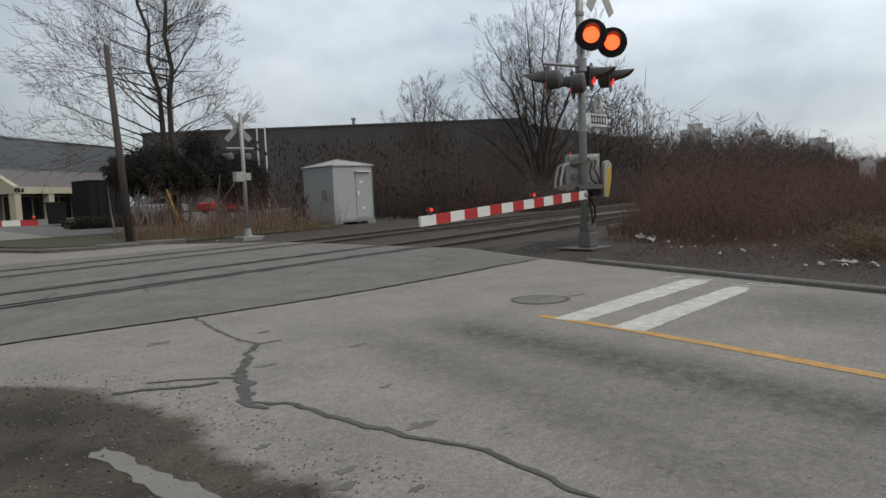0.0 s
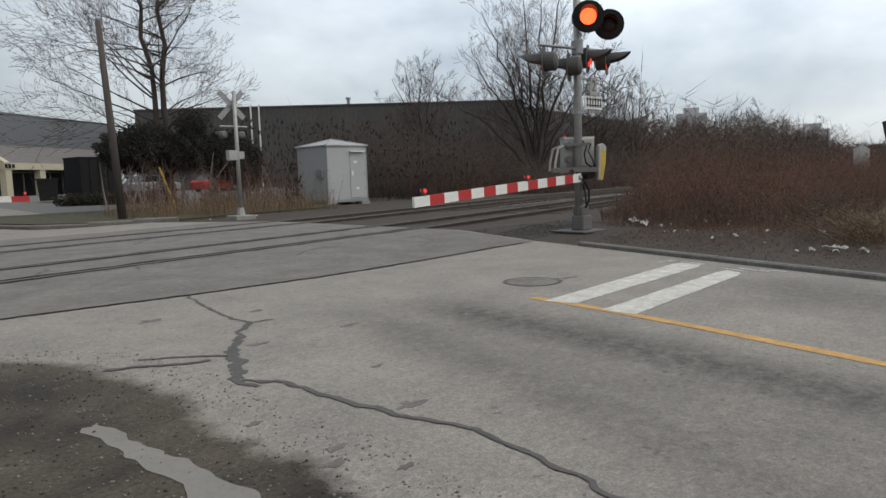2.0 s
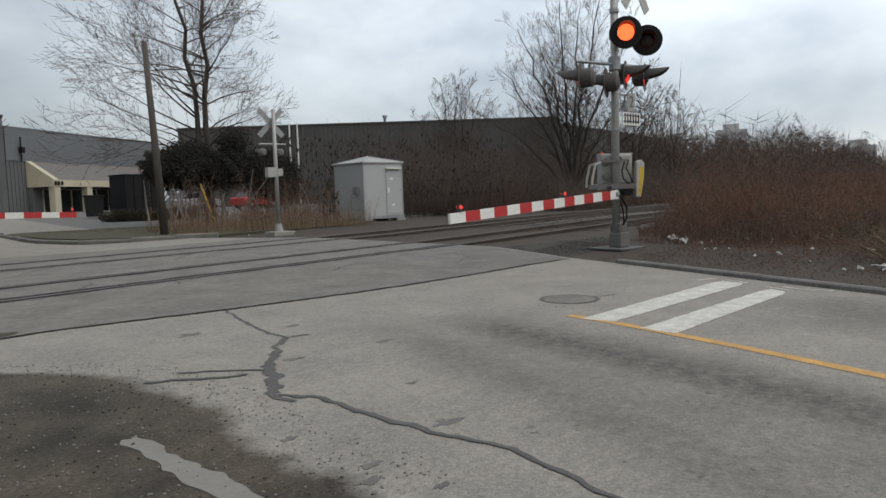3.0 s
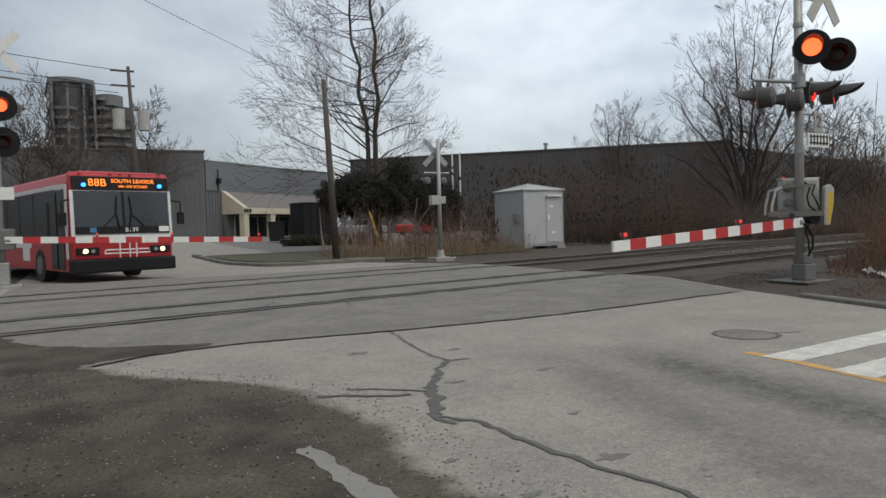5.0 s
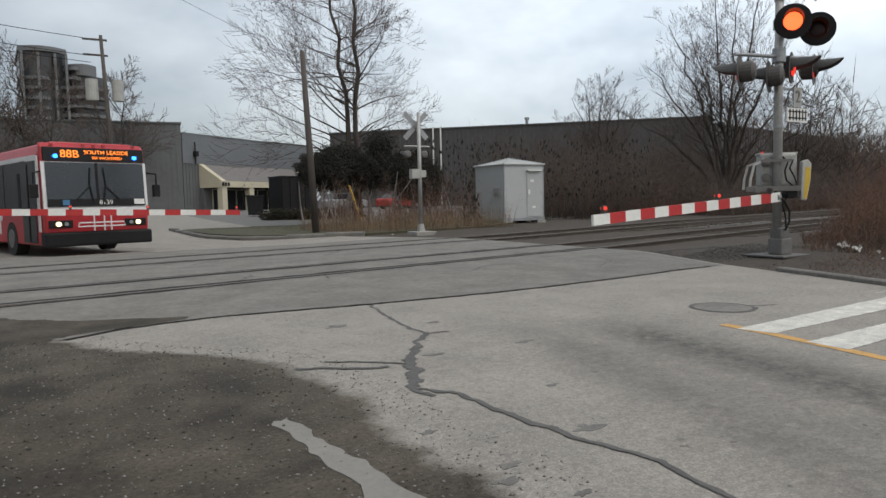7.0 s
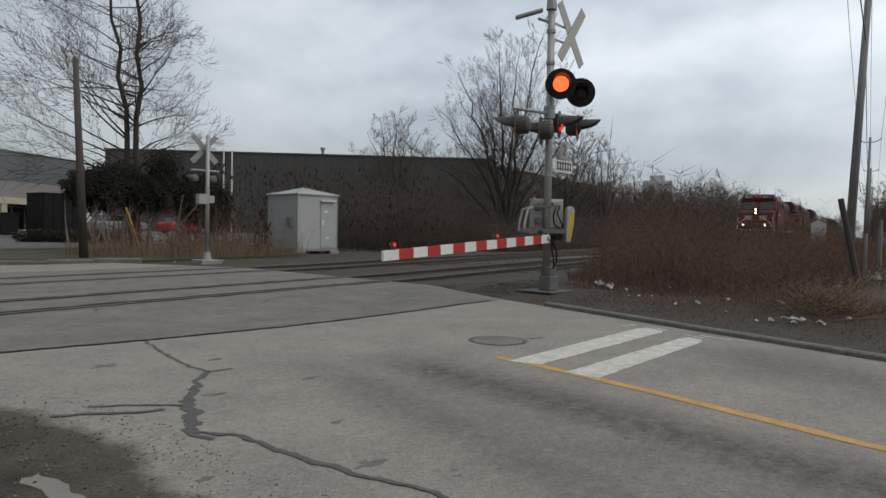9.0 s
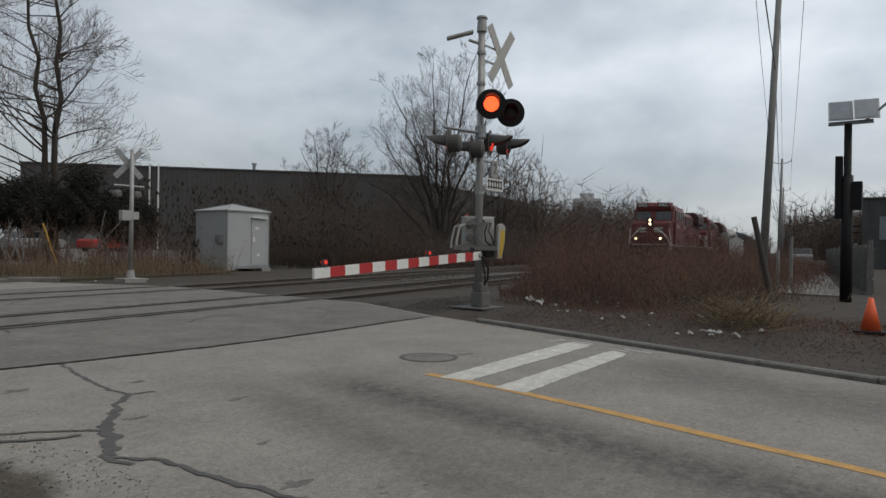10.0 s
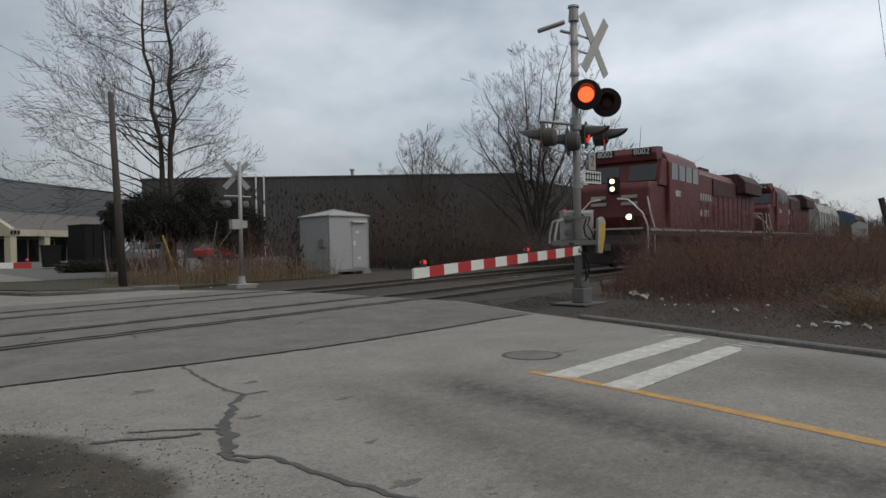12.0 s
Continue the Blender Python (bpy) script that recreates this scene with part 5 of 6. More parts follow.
    for y in (-1.5, 1.5):
        part("step_rail", M().pipe([(0.25, y, 0.6), (0.25, y, 1.6), (0.3, y * 0.86, 2.1), (0.32, y * 0.5, 2.62), (0.32, y * 0.22, 2.66)], 0.028).pipe([(0.9, y * 1.01, 0.55), (0.9, y * 1.01, 1.6), (0.55, y * 0.98, 2.25), (0.5, y * 0.94, 2.7)], 0.028), WHITE, h, "white front handrail")
        part("handrail", M().pipe([(5.6, y, 2.55), (20.8, y, 2.55), (21.4, y, 1.6)], 0.022), LOCO_RED, h)
        for i in range(9):
            part("stanchion", M().tube((5.8 + 1.85 * i, y, 1.55), (5.8 + 1.85 * i, y, 2.56), 0.018, n=6), LOCO_RED, h)
        part("rear_rail", M().pipe([(21.2, y, 0.6), (21.2, y, 1.7), (20.6, y, 2.6), (20.2, y, 2.62)], 0.028).pipe([(21.9, y, 0.6), (21.9, y, 2.6), (21.5, y, 2.68)], 0.028), WHITE, h, "white end handrail")
    return h


def hopper(name, label, material, round_side=True):
    h = thing(name, label, "railway wagon")
    prof = [(-1.55, 1.2), (-1.6, 2.4), (-1.5, 3.6), (-1.1, 4.35), (1.1, 4.35), (1.5, 3.6), (1.6, 2.4), (1.55, 1.2)] if round_side else [(-1.5, 1.1), (-1.5, 4.2), (1.5, 4.2), (1.5, 1.1)]
    b = part("body", M().prism(prof, 0.9, 16.4, "x"), material, h, "", 0.03)
    for i in range(8):
        part("rib", M().box(1.4 + 2.0 * i, -1.66, 1.15, 1.5 + 2.0 * i, -1.55, 3.4 if round_side else 4.2), material, b)
    part("end_frame", M().box(0.2, -1.45, 1.0, 17.1, 1.45, 1.25), LOCO_DARK, h)
    part("roof_hatch", M().box(2, -0.4, 4.35, 15, 0.4, 4.5), material, b)
    for x in (2.2, 15.0):
        t = part("truck", M().box(x - 1.3, -1.1, 0.4, x + 1.3, 1.1, 0.75), LOCO_DARK, h)
        for dx in (-0.9, 0.9):
            for y in (-0.78, 0.72):
                part("wheel", M().tube((x + dx, y, 0.46), (x + dx, y + 0.12, 0.46), 0.46, n=18), RAIL, t)
    return h


TRAIN = [(loco("locomotive", "grimy dark-red diesel locomotive with bright lights", False, True), 0.0)]
second = loco("locomotive", "second dark-red diesel locomotive with a blackened hood", True, False)
for o in second.children_recursive:
    if o.data and o.data.materials and o.data.materials[0] == HEADLIGHT:
        o.data.materials[0] = WINDOW
TRAIN.append((second, 22.6))
TRAIN.append((hopper("hopper_wagon", "pale grey covered hopper wagon", HOPPER), 45.2))
TRAIN.append((hopper("box_wagon", "blue slab-sided railway wagon", BLUE_CAR, False), 62.9))
TRAIN.append((hopper("hopper_wagon", "dark covered hopper wagon", LOCO_DARK), 80.6))


# ---- bus; x to its left side, y back from the front, z up ----
bus = thing("city_bus", "red and white city bus waiting at the gate", "bus", pose(1.06, 19.9, ground_z(1.3, 21), 0, 0, 17))
bus.scale = (1.0, 1.0, 0.945)
W = 1.3
part("body", M().prism([(-W, 0.34), (-W, 2.75), (-W + 0.1, 3.0), (-W + 0.35, 3.1), (W - 0.35, 3.1), (W - 0.1, 3.0), (W, 2.75), (W, 0.34)], 0.28, 12.2, "y"), BUS_RED, bus, "red bus body", 0.04)
front = part("front", M().prism([(0.05, 0.66), (0.02, 1.22), (0.05, 1.35), (0.12, 2.52), (0.16, 2.96), (0.32, 3.08), (0.32, 0.66)], -W + 0.03, W - 0.03, "x"), BUS_RED, bus, "red front panel", 0.04)
part("bumper", M().box(-W - 0.01, -0.10, 0.30, W + 0.01, 0.3, 0.68), BLACK, bus, "black front bumper", 0.05)
part("windshield_surround", M().prism([(0.02, 1.27), (0.09, 2.56), (0.14, 2.56), (0.10, 1.27)], -W + 0.02, W - 0.02, "x"), BUS_WHITE, front, "white windshield surround")
glass = part("windshield", M().prism([(0.0, 1.36), (0.075, 2.54), (0.11, 2.54), (0.05, 1.36)], -W + 0.10, W - 0.10, "x"), WINDOW, bus, "dark reflecting windshield")
part("mullion", M().prism([(-0.012, 1.36), (0.062, 2.54), (0.08, 2.54), (0.01, 1.36)], -0.03, 0.03, "x"), BLACK, glass)
part("dash_band", M().prism([(-0.012, 1.36), (0.0, 1.56), (0.03, 1.56), (0.02, 1.36)], -W + 0.10, W - 0.10, "x"), BLACK, glass)
for sx in (-1, 1):
    part("wiper", M().pipe([(0.12 * sx, -0.03, 1.45), (0.2 * sx, 0.0, 1.95), (0.16 * sx, 0.03, 2.4)], 0.014).pipe([(0.2 * sx, -0.01, 1.9), (0.52 * sx, -0.02, 1.55)], 0.012), BLACK, glass, "black wiper")
sign_box = part("destination_sign", M().prism([(0.055, 2.58), (0.10, 2.94), (0.2, 2.94), (0.2, 2.58)], -W + 0.08, W - 0.08, "x"), BLACK, bus, "black sign with amber letters")
words("88B", 0.29, sign_box, pose(-0.62, 0.062, 2.76, 83, 0, 0), AMBER, "sign_lettering", "amber route number")
words("SOUTH LEASIDE", 0.155, sign_box, pose(0.28, 0.066, 2.82, 83, 0, 0), AMBER, "sign_lettering", "amber destination")
words("VIA WICKSTEED", 0.105, sign_box, pose(0.28, 0.05, 2.67, 83, 0, 0), AMBER, "sign_lettering", "amber destination")
for x in (-0.95, 0.98):
    part("marker_lamp", M().tube((x, 0.03, 2.70), (x, 0.1, 2.70), 0.055, n=14), BLUE_LED, sign_box, "bright blue marker lamp")
for x in (-0.25, 0, 0.25, -1.0, 1.0):
    part("clearance_lamp", M().box(x - 0.04, 0.14, 3.0, x + 0.04, 0.2, 3.04), RED, front)
words("8139", 0.17, glass, pose(0.18, -0.02, 1.46, 86, 0, 0), WHITE, "number_lettering", "white fleet number")
part("access_sticker", M().box(-0.86, -0.02, 1.40, -0.70, -0.013, 1.54), mat("sticker_blue", (0.05, 0.16, 0.30), 0.5, vary=0.1, size=0.1, bump=0), glass, "blue access sticker")
part("plate_sticker", M().box(0.90, -0.02, 1.40, 1.17, -0.013, 1.55), WHITE, glass, "white sticker")
part("white_band", M().box(-W + 0.02, 0.0, 1.20, W - 0.02, 0.06, 1.30), BUS_WHITE, front, "white band under the windshield")
for sx in (-1, 1):
    hl = part("headlamp_recess", M().box(sx * 0.92 - 0.28, 0.0, 0.80, sx * 0.92 + 0.28, 0.06, 1.0), BLACK, front, "", 0.02)
    part("headlamp", M().tube((sx * 0.98, -0.02, 0.9), (sx * 0.98, 0.02, 0.9), 0.065, n=14), HEADLAMP, hl, "lit headlamp")
    part("turn_lamp", M().tube((sx * 0.80, -0.015, 0.9), (sx * 0.80, 0.02, 0.9), 0.05, n=14), GALV, hl)
rack = part("bike_rack", M().pipe([(-0.55, -0.16, 0.92), (0.55, -0.16, 0.92), (0.58, -0.16, 0.82), (-0.58, -0.16, 0.82), (-0.55, -0.16, 0.92)], 0.02), BUS_WHITE, bus, "folded white bicycle rack")
for x in (-0.2, 0.05, 0.22):
    part("rack_bar", M().tube((x, -0.18, 0.7), (x, -0.18, 1.14), 0.018, n=6), BUS_WHITE, rack)
for sx in (-1, 1):
    part("side_window_band", M().box(sx * W - 0.012, 0.4, 1.22, sx * W + 0.012, 11.8, 2.62), BUS_GLASS, bus, "dark side windows")
    part("side_band", M().box(sx * W - 0.008, 1.2, 2.63, sx * W + 0.008, 12.2, 2.75).box(sx * W - 0.008, 3.6, 1.0, sx * W + 0.008, 12.2, 1.28), BUS_WHITE, bus, "white side band")
    for y in (2.75, 9.0):
        wheel = part("wheel", M().tube((sx * (W - 0.30), y, 0.48), (sx * (W + 0.012), y, 0.48), 0.48, n=24), RUBBER, bus, "black tyre")
        part("rim", M().tube((sx * W, y, 0.48), (sx * (W + 0.03), y, 0.48), 0.27, n=18), GREY_DARK, wheel)
part("front_door", M().box(-W - 0.014, 0.55, 0.4, -W + 0.01, 1.65, 2.55), BUS_GLASS, bus, "dark glazed front door")
part("door_post", M().box(-W - 0.03, 1.08, 0.42, -W - 0.005, 1.13, 2.52), BLACK, bus)
part("side_notice", M().box(-W - 0.012, 3.8, 0.6, -W, 4.5, 1.0), BUS_WHITE, bus, "pale notice on the side")
for sx in (-1, 1):
    mr = part("mirror_arm", M().pipe([(sx * 1.28, 0.2, 2.3), (sx * 1.5, -0.05, 2.25), (sx * 1.5, -0.05, 1.95)], 0.025), BLACK, bus)
    part("mirror", M().box(sx * 1.5 - 0.09, -0.10, 1.6, sx * 1.5 + 0.09, 0.02, 1.95), BLACK, mr, "", 0.02)
part("pillar_trim", M().box(-W - 0.016, 0.26, 0.7, -W + 0.01, 0.40, 2.72).box(-W - 0.014, 0.4, 2.60, -W + 0.01, 1.2, 2.74), BUS_WHITE, bus, "white trim round the door corner")
part("door_lamp", M().box(-W - 0.02, 1.75, 1.3, -W, 1.95, 2.3), BLACK, bus)
for i in range(6):
    part("window_post", M().box(-W - 0.016, 3.2 + 1.45 * i, 1.3, -W - 0.006, 3.27 + 1.45 * i, 2.6), BLACK, bus)


# ---- poles and wires ----
def utility_pole(x, y, h, lean, label, material=POLE_LIGHT, r=0.16, arms=True):
    p = thing("utility_pole", label, "utility pole", pose(x, y, ground_z(x, y) - 0.3))
    part("pole", M().tube((0, 0, 0), (lean[0], lean[1], h + 0.3), r, r * 0.62, 14), material, p, smooth=True)
    if arms:
        a = Vector((lean[0], lean[1], h))
        part("crossarm", M().pipe([a + Vector((-0.15, 0.85, 0.05)), a + Vector((0, 0.4, -0.14)), a + Vector((0, -0.4, -0.14)), a + Vector((0.15, -0.85, 0.1))], 0.04), GALV, p)
        for s in (-0.85, 0.85):
            part("insulator", M().tube(a + Vector((0, s, 0.05)), a + Vector((0, s, 0.28)), 0.05, 0.03, 8), GREY_CASE, p)
    return p


RX, RYY = 27.3, 6.0
u = Vector((math.cos(radians(10.7)), math.sin(radians(10.7)), 0))
LINE = [(0, 11.0, 0.45), (46, 10.2, 0.2), (76, 10.0, 0.15), (112, 10.0, 0.2), (150, 9.5, -0.1)]
for d, h, ln in LINE:
    utility_pole(RX + u.x * d, RYY + u.y * d, h, (0, -ln), "tall weathered grey wooden utility pole by the railway")
wires = tagged(new("overhead_wires"), "thin dark overhead wires", "wires")


def wire(a, b, sag, r=0.012):
    a, b = Vector(a), Vector(b)
    pts = [a + (b - a) * i / 14 - Vector((0, 0, 4 * sag * (i / 14) * (1 - i / 14))) for i in range(15)]
    part("wire", M().pipe(pts, r, 4), BLACK, wires)


for side, dz, r in ((-0.85, 0.2, 0.014), (0.85, 0.2, 0.014), (0.0, 0.9, 0.014), (0.1, -3.0, 0.02)):
    back = (RX - u.x * 46, RYY - u.y * 46 + side, 11.0 + dz)
    prev = back
    for d, h, ln in LINE:
        here = (RX + u.x * d, RYY + u.y * d + side - ln, h + dz)
        wire(prev, here, 0.7, r)
        prev = here

utility_pole(8.56, 24.7, 6.75, (-0.3, 0.0), "short leaning dark wooden pole on the turf", POLE, 0.15, False)
tp = utility_pole(4.1, 56, 13.2, (-0.5, 0), "wooden utility pole with two grey transformers", POLE, 0.19, False)
for s in (-0.95, 0.75):
    part("transformer", M().tube((s - 0.3, 0, 8.8), (s - 0.3, 0, 10.3), 0.42, n=16), GREY_CASE, tp, "grey transformer can")
for z in (12.0, 13.1):
    part("crossarm", M().box(-1.7, -0.06, z, -0.1, 0.06, z + 0.13), POLE, tp)
for z, x in ((13.4, -1.6), (12.2, -1.6), (11.7, -1.2)):
    wire((4.1 + x, 56, z), (-26, 48, z + 1.8), 0.4, 0.025)
    wire((4.1 + x * 0.2, 56, z - 2.4), (14, 110, z - 3), 0.8, 0.03)
wire((32, 72, 13.5), (-8, 30, 15.2), 0.3, 0.014)

# leaning stub and thin fence posts by the poles
stub = thing("old_post", "dark leaning rotten post in the brush", "post")
part("post", M().tube((16.6, 3.35, -0.2), (16.3, 3.75, 2.0), 0.075, 0.06, 8), POLE, stub)
for x, y, h in ((24.5, 4.5, 1.75), (26.0, 4.8, 1.5), (23.0, 4.6, 1.3)):
    p = thing("fence_post", "thin grey fence post among weeds", "post", group="posts by the lane")
    part("post", M().tube((x, y, -0.1), (x + 0.05, y, h), 0.05, 0.045, 8), POLE_LIGHT, p)

# solar-powered sign pole
solar = thing("solar_pole", "black post carrying two tilted solar panels", "solar pole", pose(18.2, 2.18, ground_z(18.2, 2.18)))
part("post", M().tube((0, 0, -0.1), (0, 0, 4.1), 0.085, 0.08, 14), BLACK, solar, smooth=True)
part("shroud", M().tube((0, 0, -0.1), (0, 0, 2.9), 0.125, 0.12, 14), BLACK, solar, smooth=True)
part("cabinet", M().box(-0.12, 0.10, 1.9, 0.12, 0.24, 3.35), BLACK, solar, bevel=0.01)
part("side_cabinet", M().box(-0.12, -0.3, 2.1, 0.1, -0.1, 2.75), BLACK, solar, bevel=0.01)
for dy in (-0.26, 0.26):
    pn = part("solar_panel", M().box(-0.32, -0.25, -0.02, 0.32, 0.25, 0.0), GALV, solar, "framed solar panel")
    pn.matrix_local = pose(0.0, dy - 0.1, 4.42, 0, -52, 10)
    part("cell_face", M().box(-0.29, -0.22, 0.001, 0.29, 0.22, 0.008), CELL, pn, "grey-blue cells")
    part("panel_back", M().box(-0.29, -0.22, -0.028, 0.29, 0.22, -0.021), CELL, pn)
part("bracket", M().box(-0.05, -0.5, 4.08, 0.05, 0.4, 4.16), GALV, solar)
part("lamp_arm", M().pipe([(0, -0.3, 4.1), (0, -0.75, 4.5), (0.1, -1.4, 4.7)], 0.03), GALV, solar)

cone = thing("traffic_cone", "orange plastic traffic cone on the verge", "traffic cone", pose(11.55, 1.05, ground_z(11.55, 1.05) - 0.03))
part("base", M().box(-0.2, -0.2, 0, 0.2, 0.2, 0.03), BLACK, cone, "black square base", 0.01)
part("cone", M().tube((0, 0, 0.03), (0, 0, 0.5), 0.135, 0.03, 24), ORANGE, cone, smooth=True)

# board fence, dark building and wood at the end of the lane
fence = thing("board_fence", "long weathered grey board fence beside the lane", "fence")
fa, fb = Vector((21.8, 2.05, 0)), Vector((60, 8.6, 0))
for i in range(20):
    p = fa + (fb - fa) * i / 19
    part("post", M().box(p.x - 0.05, p.y - 0.05, -0.1, p.x + 0.05, p.y + 0.05, 1.5 + 0.1 * (i % 3 == 0)), FENCE, fence)
for i in range(19):
    p, q = fa + (fb - fa) * i / 19, fa + (fb - fa) * (i + 1) / 19
    for k in range(6):
        z = 0.12 + 0.225 * k
        ang = math.atan2(q.y - p.y, q.x - p.x)
        b = part("board", M().box(0, -0.015, 0, (q - p).length - 0.02, 0.015, 0.19), FENCE, fence)
        b.matrix_world = pose(p.x, p.y - 0.07, z + random.uniform(-0.02, 0.02), 0, 0, math.degrees(ang)) @ pose(0, 0, 0, 0, random.uniform(-0.6, 0.6), 0)
m = M()
m.prism([(20, 2.4), (60, 9.0), (140, 25), (140, 29), (60, 12.4), (20, 4.0)], 0.02, 0.135, "z")
setting("lane", m, ASPHALT_DARK, "dim gravel lane beside the fence")
shed = wall_block("brick_building", "dark brown flat-roofed building behind the fence", (63, 6.6), (62, -25), 30, -1, 5.6, SIDING, 0.8)
for i in range(4):
    part("window", M().box(1.2 + 1.6 * i, -0.12, 2.4, 2.1 + 1.6 * i, -0.05, 4.2), CELL, shed, "pale narrow window")
part("wall_bracket", M().box(-1.4, -0.5, 3.4, 0.0, -0.2, 3.5).box(-1.4, -0.5, 2.9, 0.0, -0.2, 3.0).box(-1.4, -0.5, 2.9, -1.3, -0.2, 3.5), BLACK, shed)
case = thing("signal_case", "pale grey gabled signal case in the brush", "signal case", pose(43.7, 11.1, 0.6, 0, 0, 12))
part("case_body", M().box(-0.38, -0.38, -0.6, 0.38, 0.38, 1.35), CASE_WHITE, case, bevel=0.01)
part("case_roof", M().prism([(-0.42, 1.35), (0, 1.56), (0.42, 1.35)], -0.42, 0.42, "x"), CASE_WHITE, case)
part("case_door", M().box(-0.40, -0.34, 0.05, -0.385, -0.02, 1.25), CASE_WHITE, case)
part("case_door", M().box(-0.40, 0.02, 0.05, -0.385, 0.34, 1.25), CASE_WHITE, case)


# ---- cars ----
def car(x, y, yaw, material, label, z=None):
    c = thing("parked_car", label, "car", pose(x, y, ground_z(x, y) if z is None else z, 0, 0, yaw))
    part("body", M().prism([(-2.2, 0.3), (-2.25, 0.75), (-2.1, 0.9), (-1.2, 0.98), (2.0, 0.98), (2.2, 0.85), (2.2, 0.3)], -0.88, 0.88, "y"), material, c, "", 0.08)
    cb = part("cabin", M().prism([(-1.2, 0.98), (-0.5, 1.46), (1.1, 1.46), (1.8, 0.98)], -0.76, 0.76, "y"), WINDOW, c, "dark glasshouse", 0.04)
    part("roof", M().box(-0.45, -0.72, 1.45, 1.05, 0.72, 1.49), material, cb)
    for wx in (-1.4, 1.35):
        for wy in (-0.88, 0.70):
            w = part("wheel", M().tube((wx, wy, 0.32), (wx, wy + 0.18, 0.32), 0.32, n=16), RUBBER, c)
            part("rim", M().tube((wx, wy - 0.01 if wy < 0 else wy + 0.19, 0.32), (wx, wy + 0.05 if wy < 0 else wy + 0.13, 0.32), 0.19, n=12), GALV, w)
    return c


car(27.6, 56.5, 200, CAR_RED, "red car parked by the factory wall")
car(29.6, 57.5, 195, CAR_RED, "red car parked beside another")
car(21.6, 55.5, 200, CAR_GREY, "grey car parked behind the bushes")
van = car(66, 11.4, 190, CAR_GREY, "pale car parked far down the lane")

# ---- dumpster enclosure, hedge, evergreen bushes ----
bin_ = thing("waste_container", "tall black steel waste container on the lot", "container", pose(14.0, 47.5, ground_z(14.3, 47.5), 0, 0, 8))
part("box", M().box(0, 0, 0.12, 2.5, 2.2, 2.75), BLACK, bin_, bevel=0.03)
for i in range(5):
    part("rib", M().box(0.05 + 0.58 * i, -0.06, 0.12, 0.15 + 0.58 * i, 0.0, 2.7), BLACK, bin_)
part("skid", M().box(0, 0.1, -0.2, 2.5, 0.3, 0.12), BLACK, bin_)
part("lid", M().box(-0.04, -0.04, 2.75, 2.54, 2.24, 2.82), BLACK, bin_)
small = thing("waste_bin", "dark wheeled bin beside the container", "waste bin", pose(12.4, 48.2, ground_z(13.2, 48.2)))
part("bin_body", M().prism([(-0.4, 0.1), (-0.5, 1.4), (0.5, 1.4), (0.4, 0.1)], 0, 0.9, "y"), BLACK, small)
part("bin_lid", M().box(-0.55, -0.05, 1.4, 0.55, 0.95, 1.5), BLACK, small)


def leaf_cloud(rng, centres, radii, n, size):
    """Small four-faced leaf clumps inside uneven ellipsoids, as arrays."""
    vs, fs = [], []
    k = rng.integers(0, len(centres), n)
    d = rng.normal(size=(n, 3))
    d /= np.linalg.norm(d, axis=1)[:, None]
    rad = rng.random(n) ** 0.45 * (1 + 0.25 * np.sin(7 * d[:, 0] + 5 * d[:, 2] + k))
    c = np.asarray(centres)[k] + d * rad[:, None] * np.asarray(radii)[k]
    o = rng.normal(size=(n, 4, 3)) * size
    v = (c[:, None, :] + o).reshape(-1, 3)
    i = 4 * np.arange(n)[:, None]
    f = np.concatenate([i + np.array([[0, 1, 2]]), i + np.array([[0, 2, 3]]), i + np.array([[0, 3, 1]]), i + np.array([[1, 3, 2]])])
    return v, f


for k, (bx, by, r, h) in enumerate(((11.8, 33.2, 1.2, 3.6), (12.9, 33.6, 1.5, 4.1), (14.6, 33.0, 1.5, 4.2), (16.4, 32.8, 1.35, 3.7), (17.6, 32.6, 1.0, 3.1))):
    rng = np.random.default_rng(60 + k)
    z0 = ground_z(bx, by)
    b = thing("evergreen_bush", "leggy dark evergreen bush with bare lower stems", "bush", group="evergreen bushes on the turf")
    cs = [(bx + rng.normal(0, 0.5), by + rng.normal(0, 0.4), z0 + h * 0.68 + rng.normal(0, 0.35)) for _ in range(7)]
    v, f = leaf_cloud(rng, cs, [(r * 0.62, r * 0.62, h * 0.22)] * 7, 22000, 0.032)
    fol = new("foliage", raw_mesh("foliage", v, f, CONIFER))
    fol.parent = b
    rr = random.Random(k)
    for _ in range(9):
        a = Vector((bx + rr.gauss(0, 0.5), by - 0.3 + rr.gauss(0, 0.3), z0 - 0.1))
        m1 = a + Vector((rr.gauss(0, 0.3), rr.gauss(0, 0.2), h * 0.3))
        part("stem", M().tube(a, m1, 0.045, 0.035, 5, False).tube(m1, m1 + Vector((rr.gauss(0, 0.4), rr.gauss(0, 0.3), h * 0.35)), 0.035, 0.02, 5, False), POLE_LIGHT, b, "pale bare stem")
rng = np.random.default_rng(70)
v, f = leaf_cloud(rng, [(11.4 + 0.5 * i, 41.8 - 0.25 * i, 0.45) for i in range(9)], [(0.6, 0.5, 0.42)] * 9, 7000, 0.04)
hedge = tagged(new("low_hedge", raw_mesh("low_hedge", v, f, HEDGE)), "low clipped brown-green hedge on the turf", "hedge")

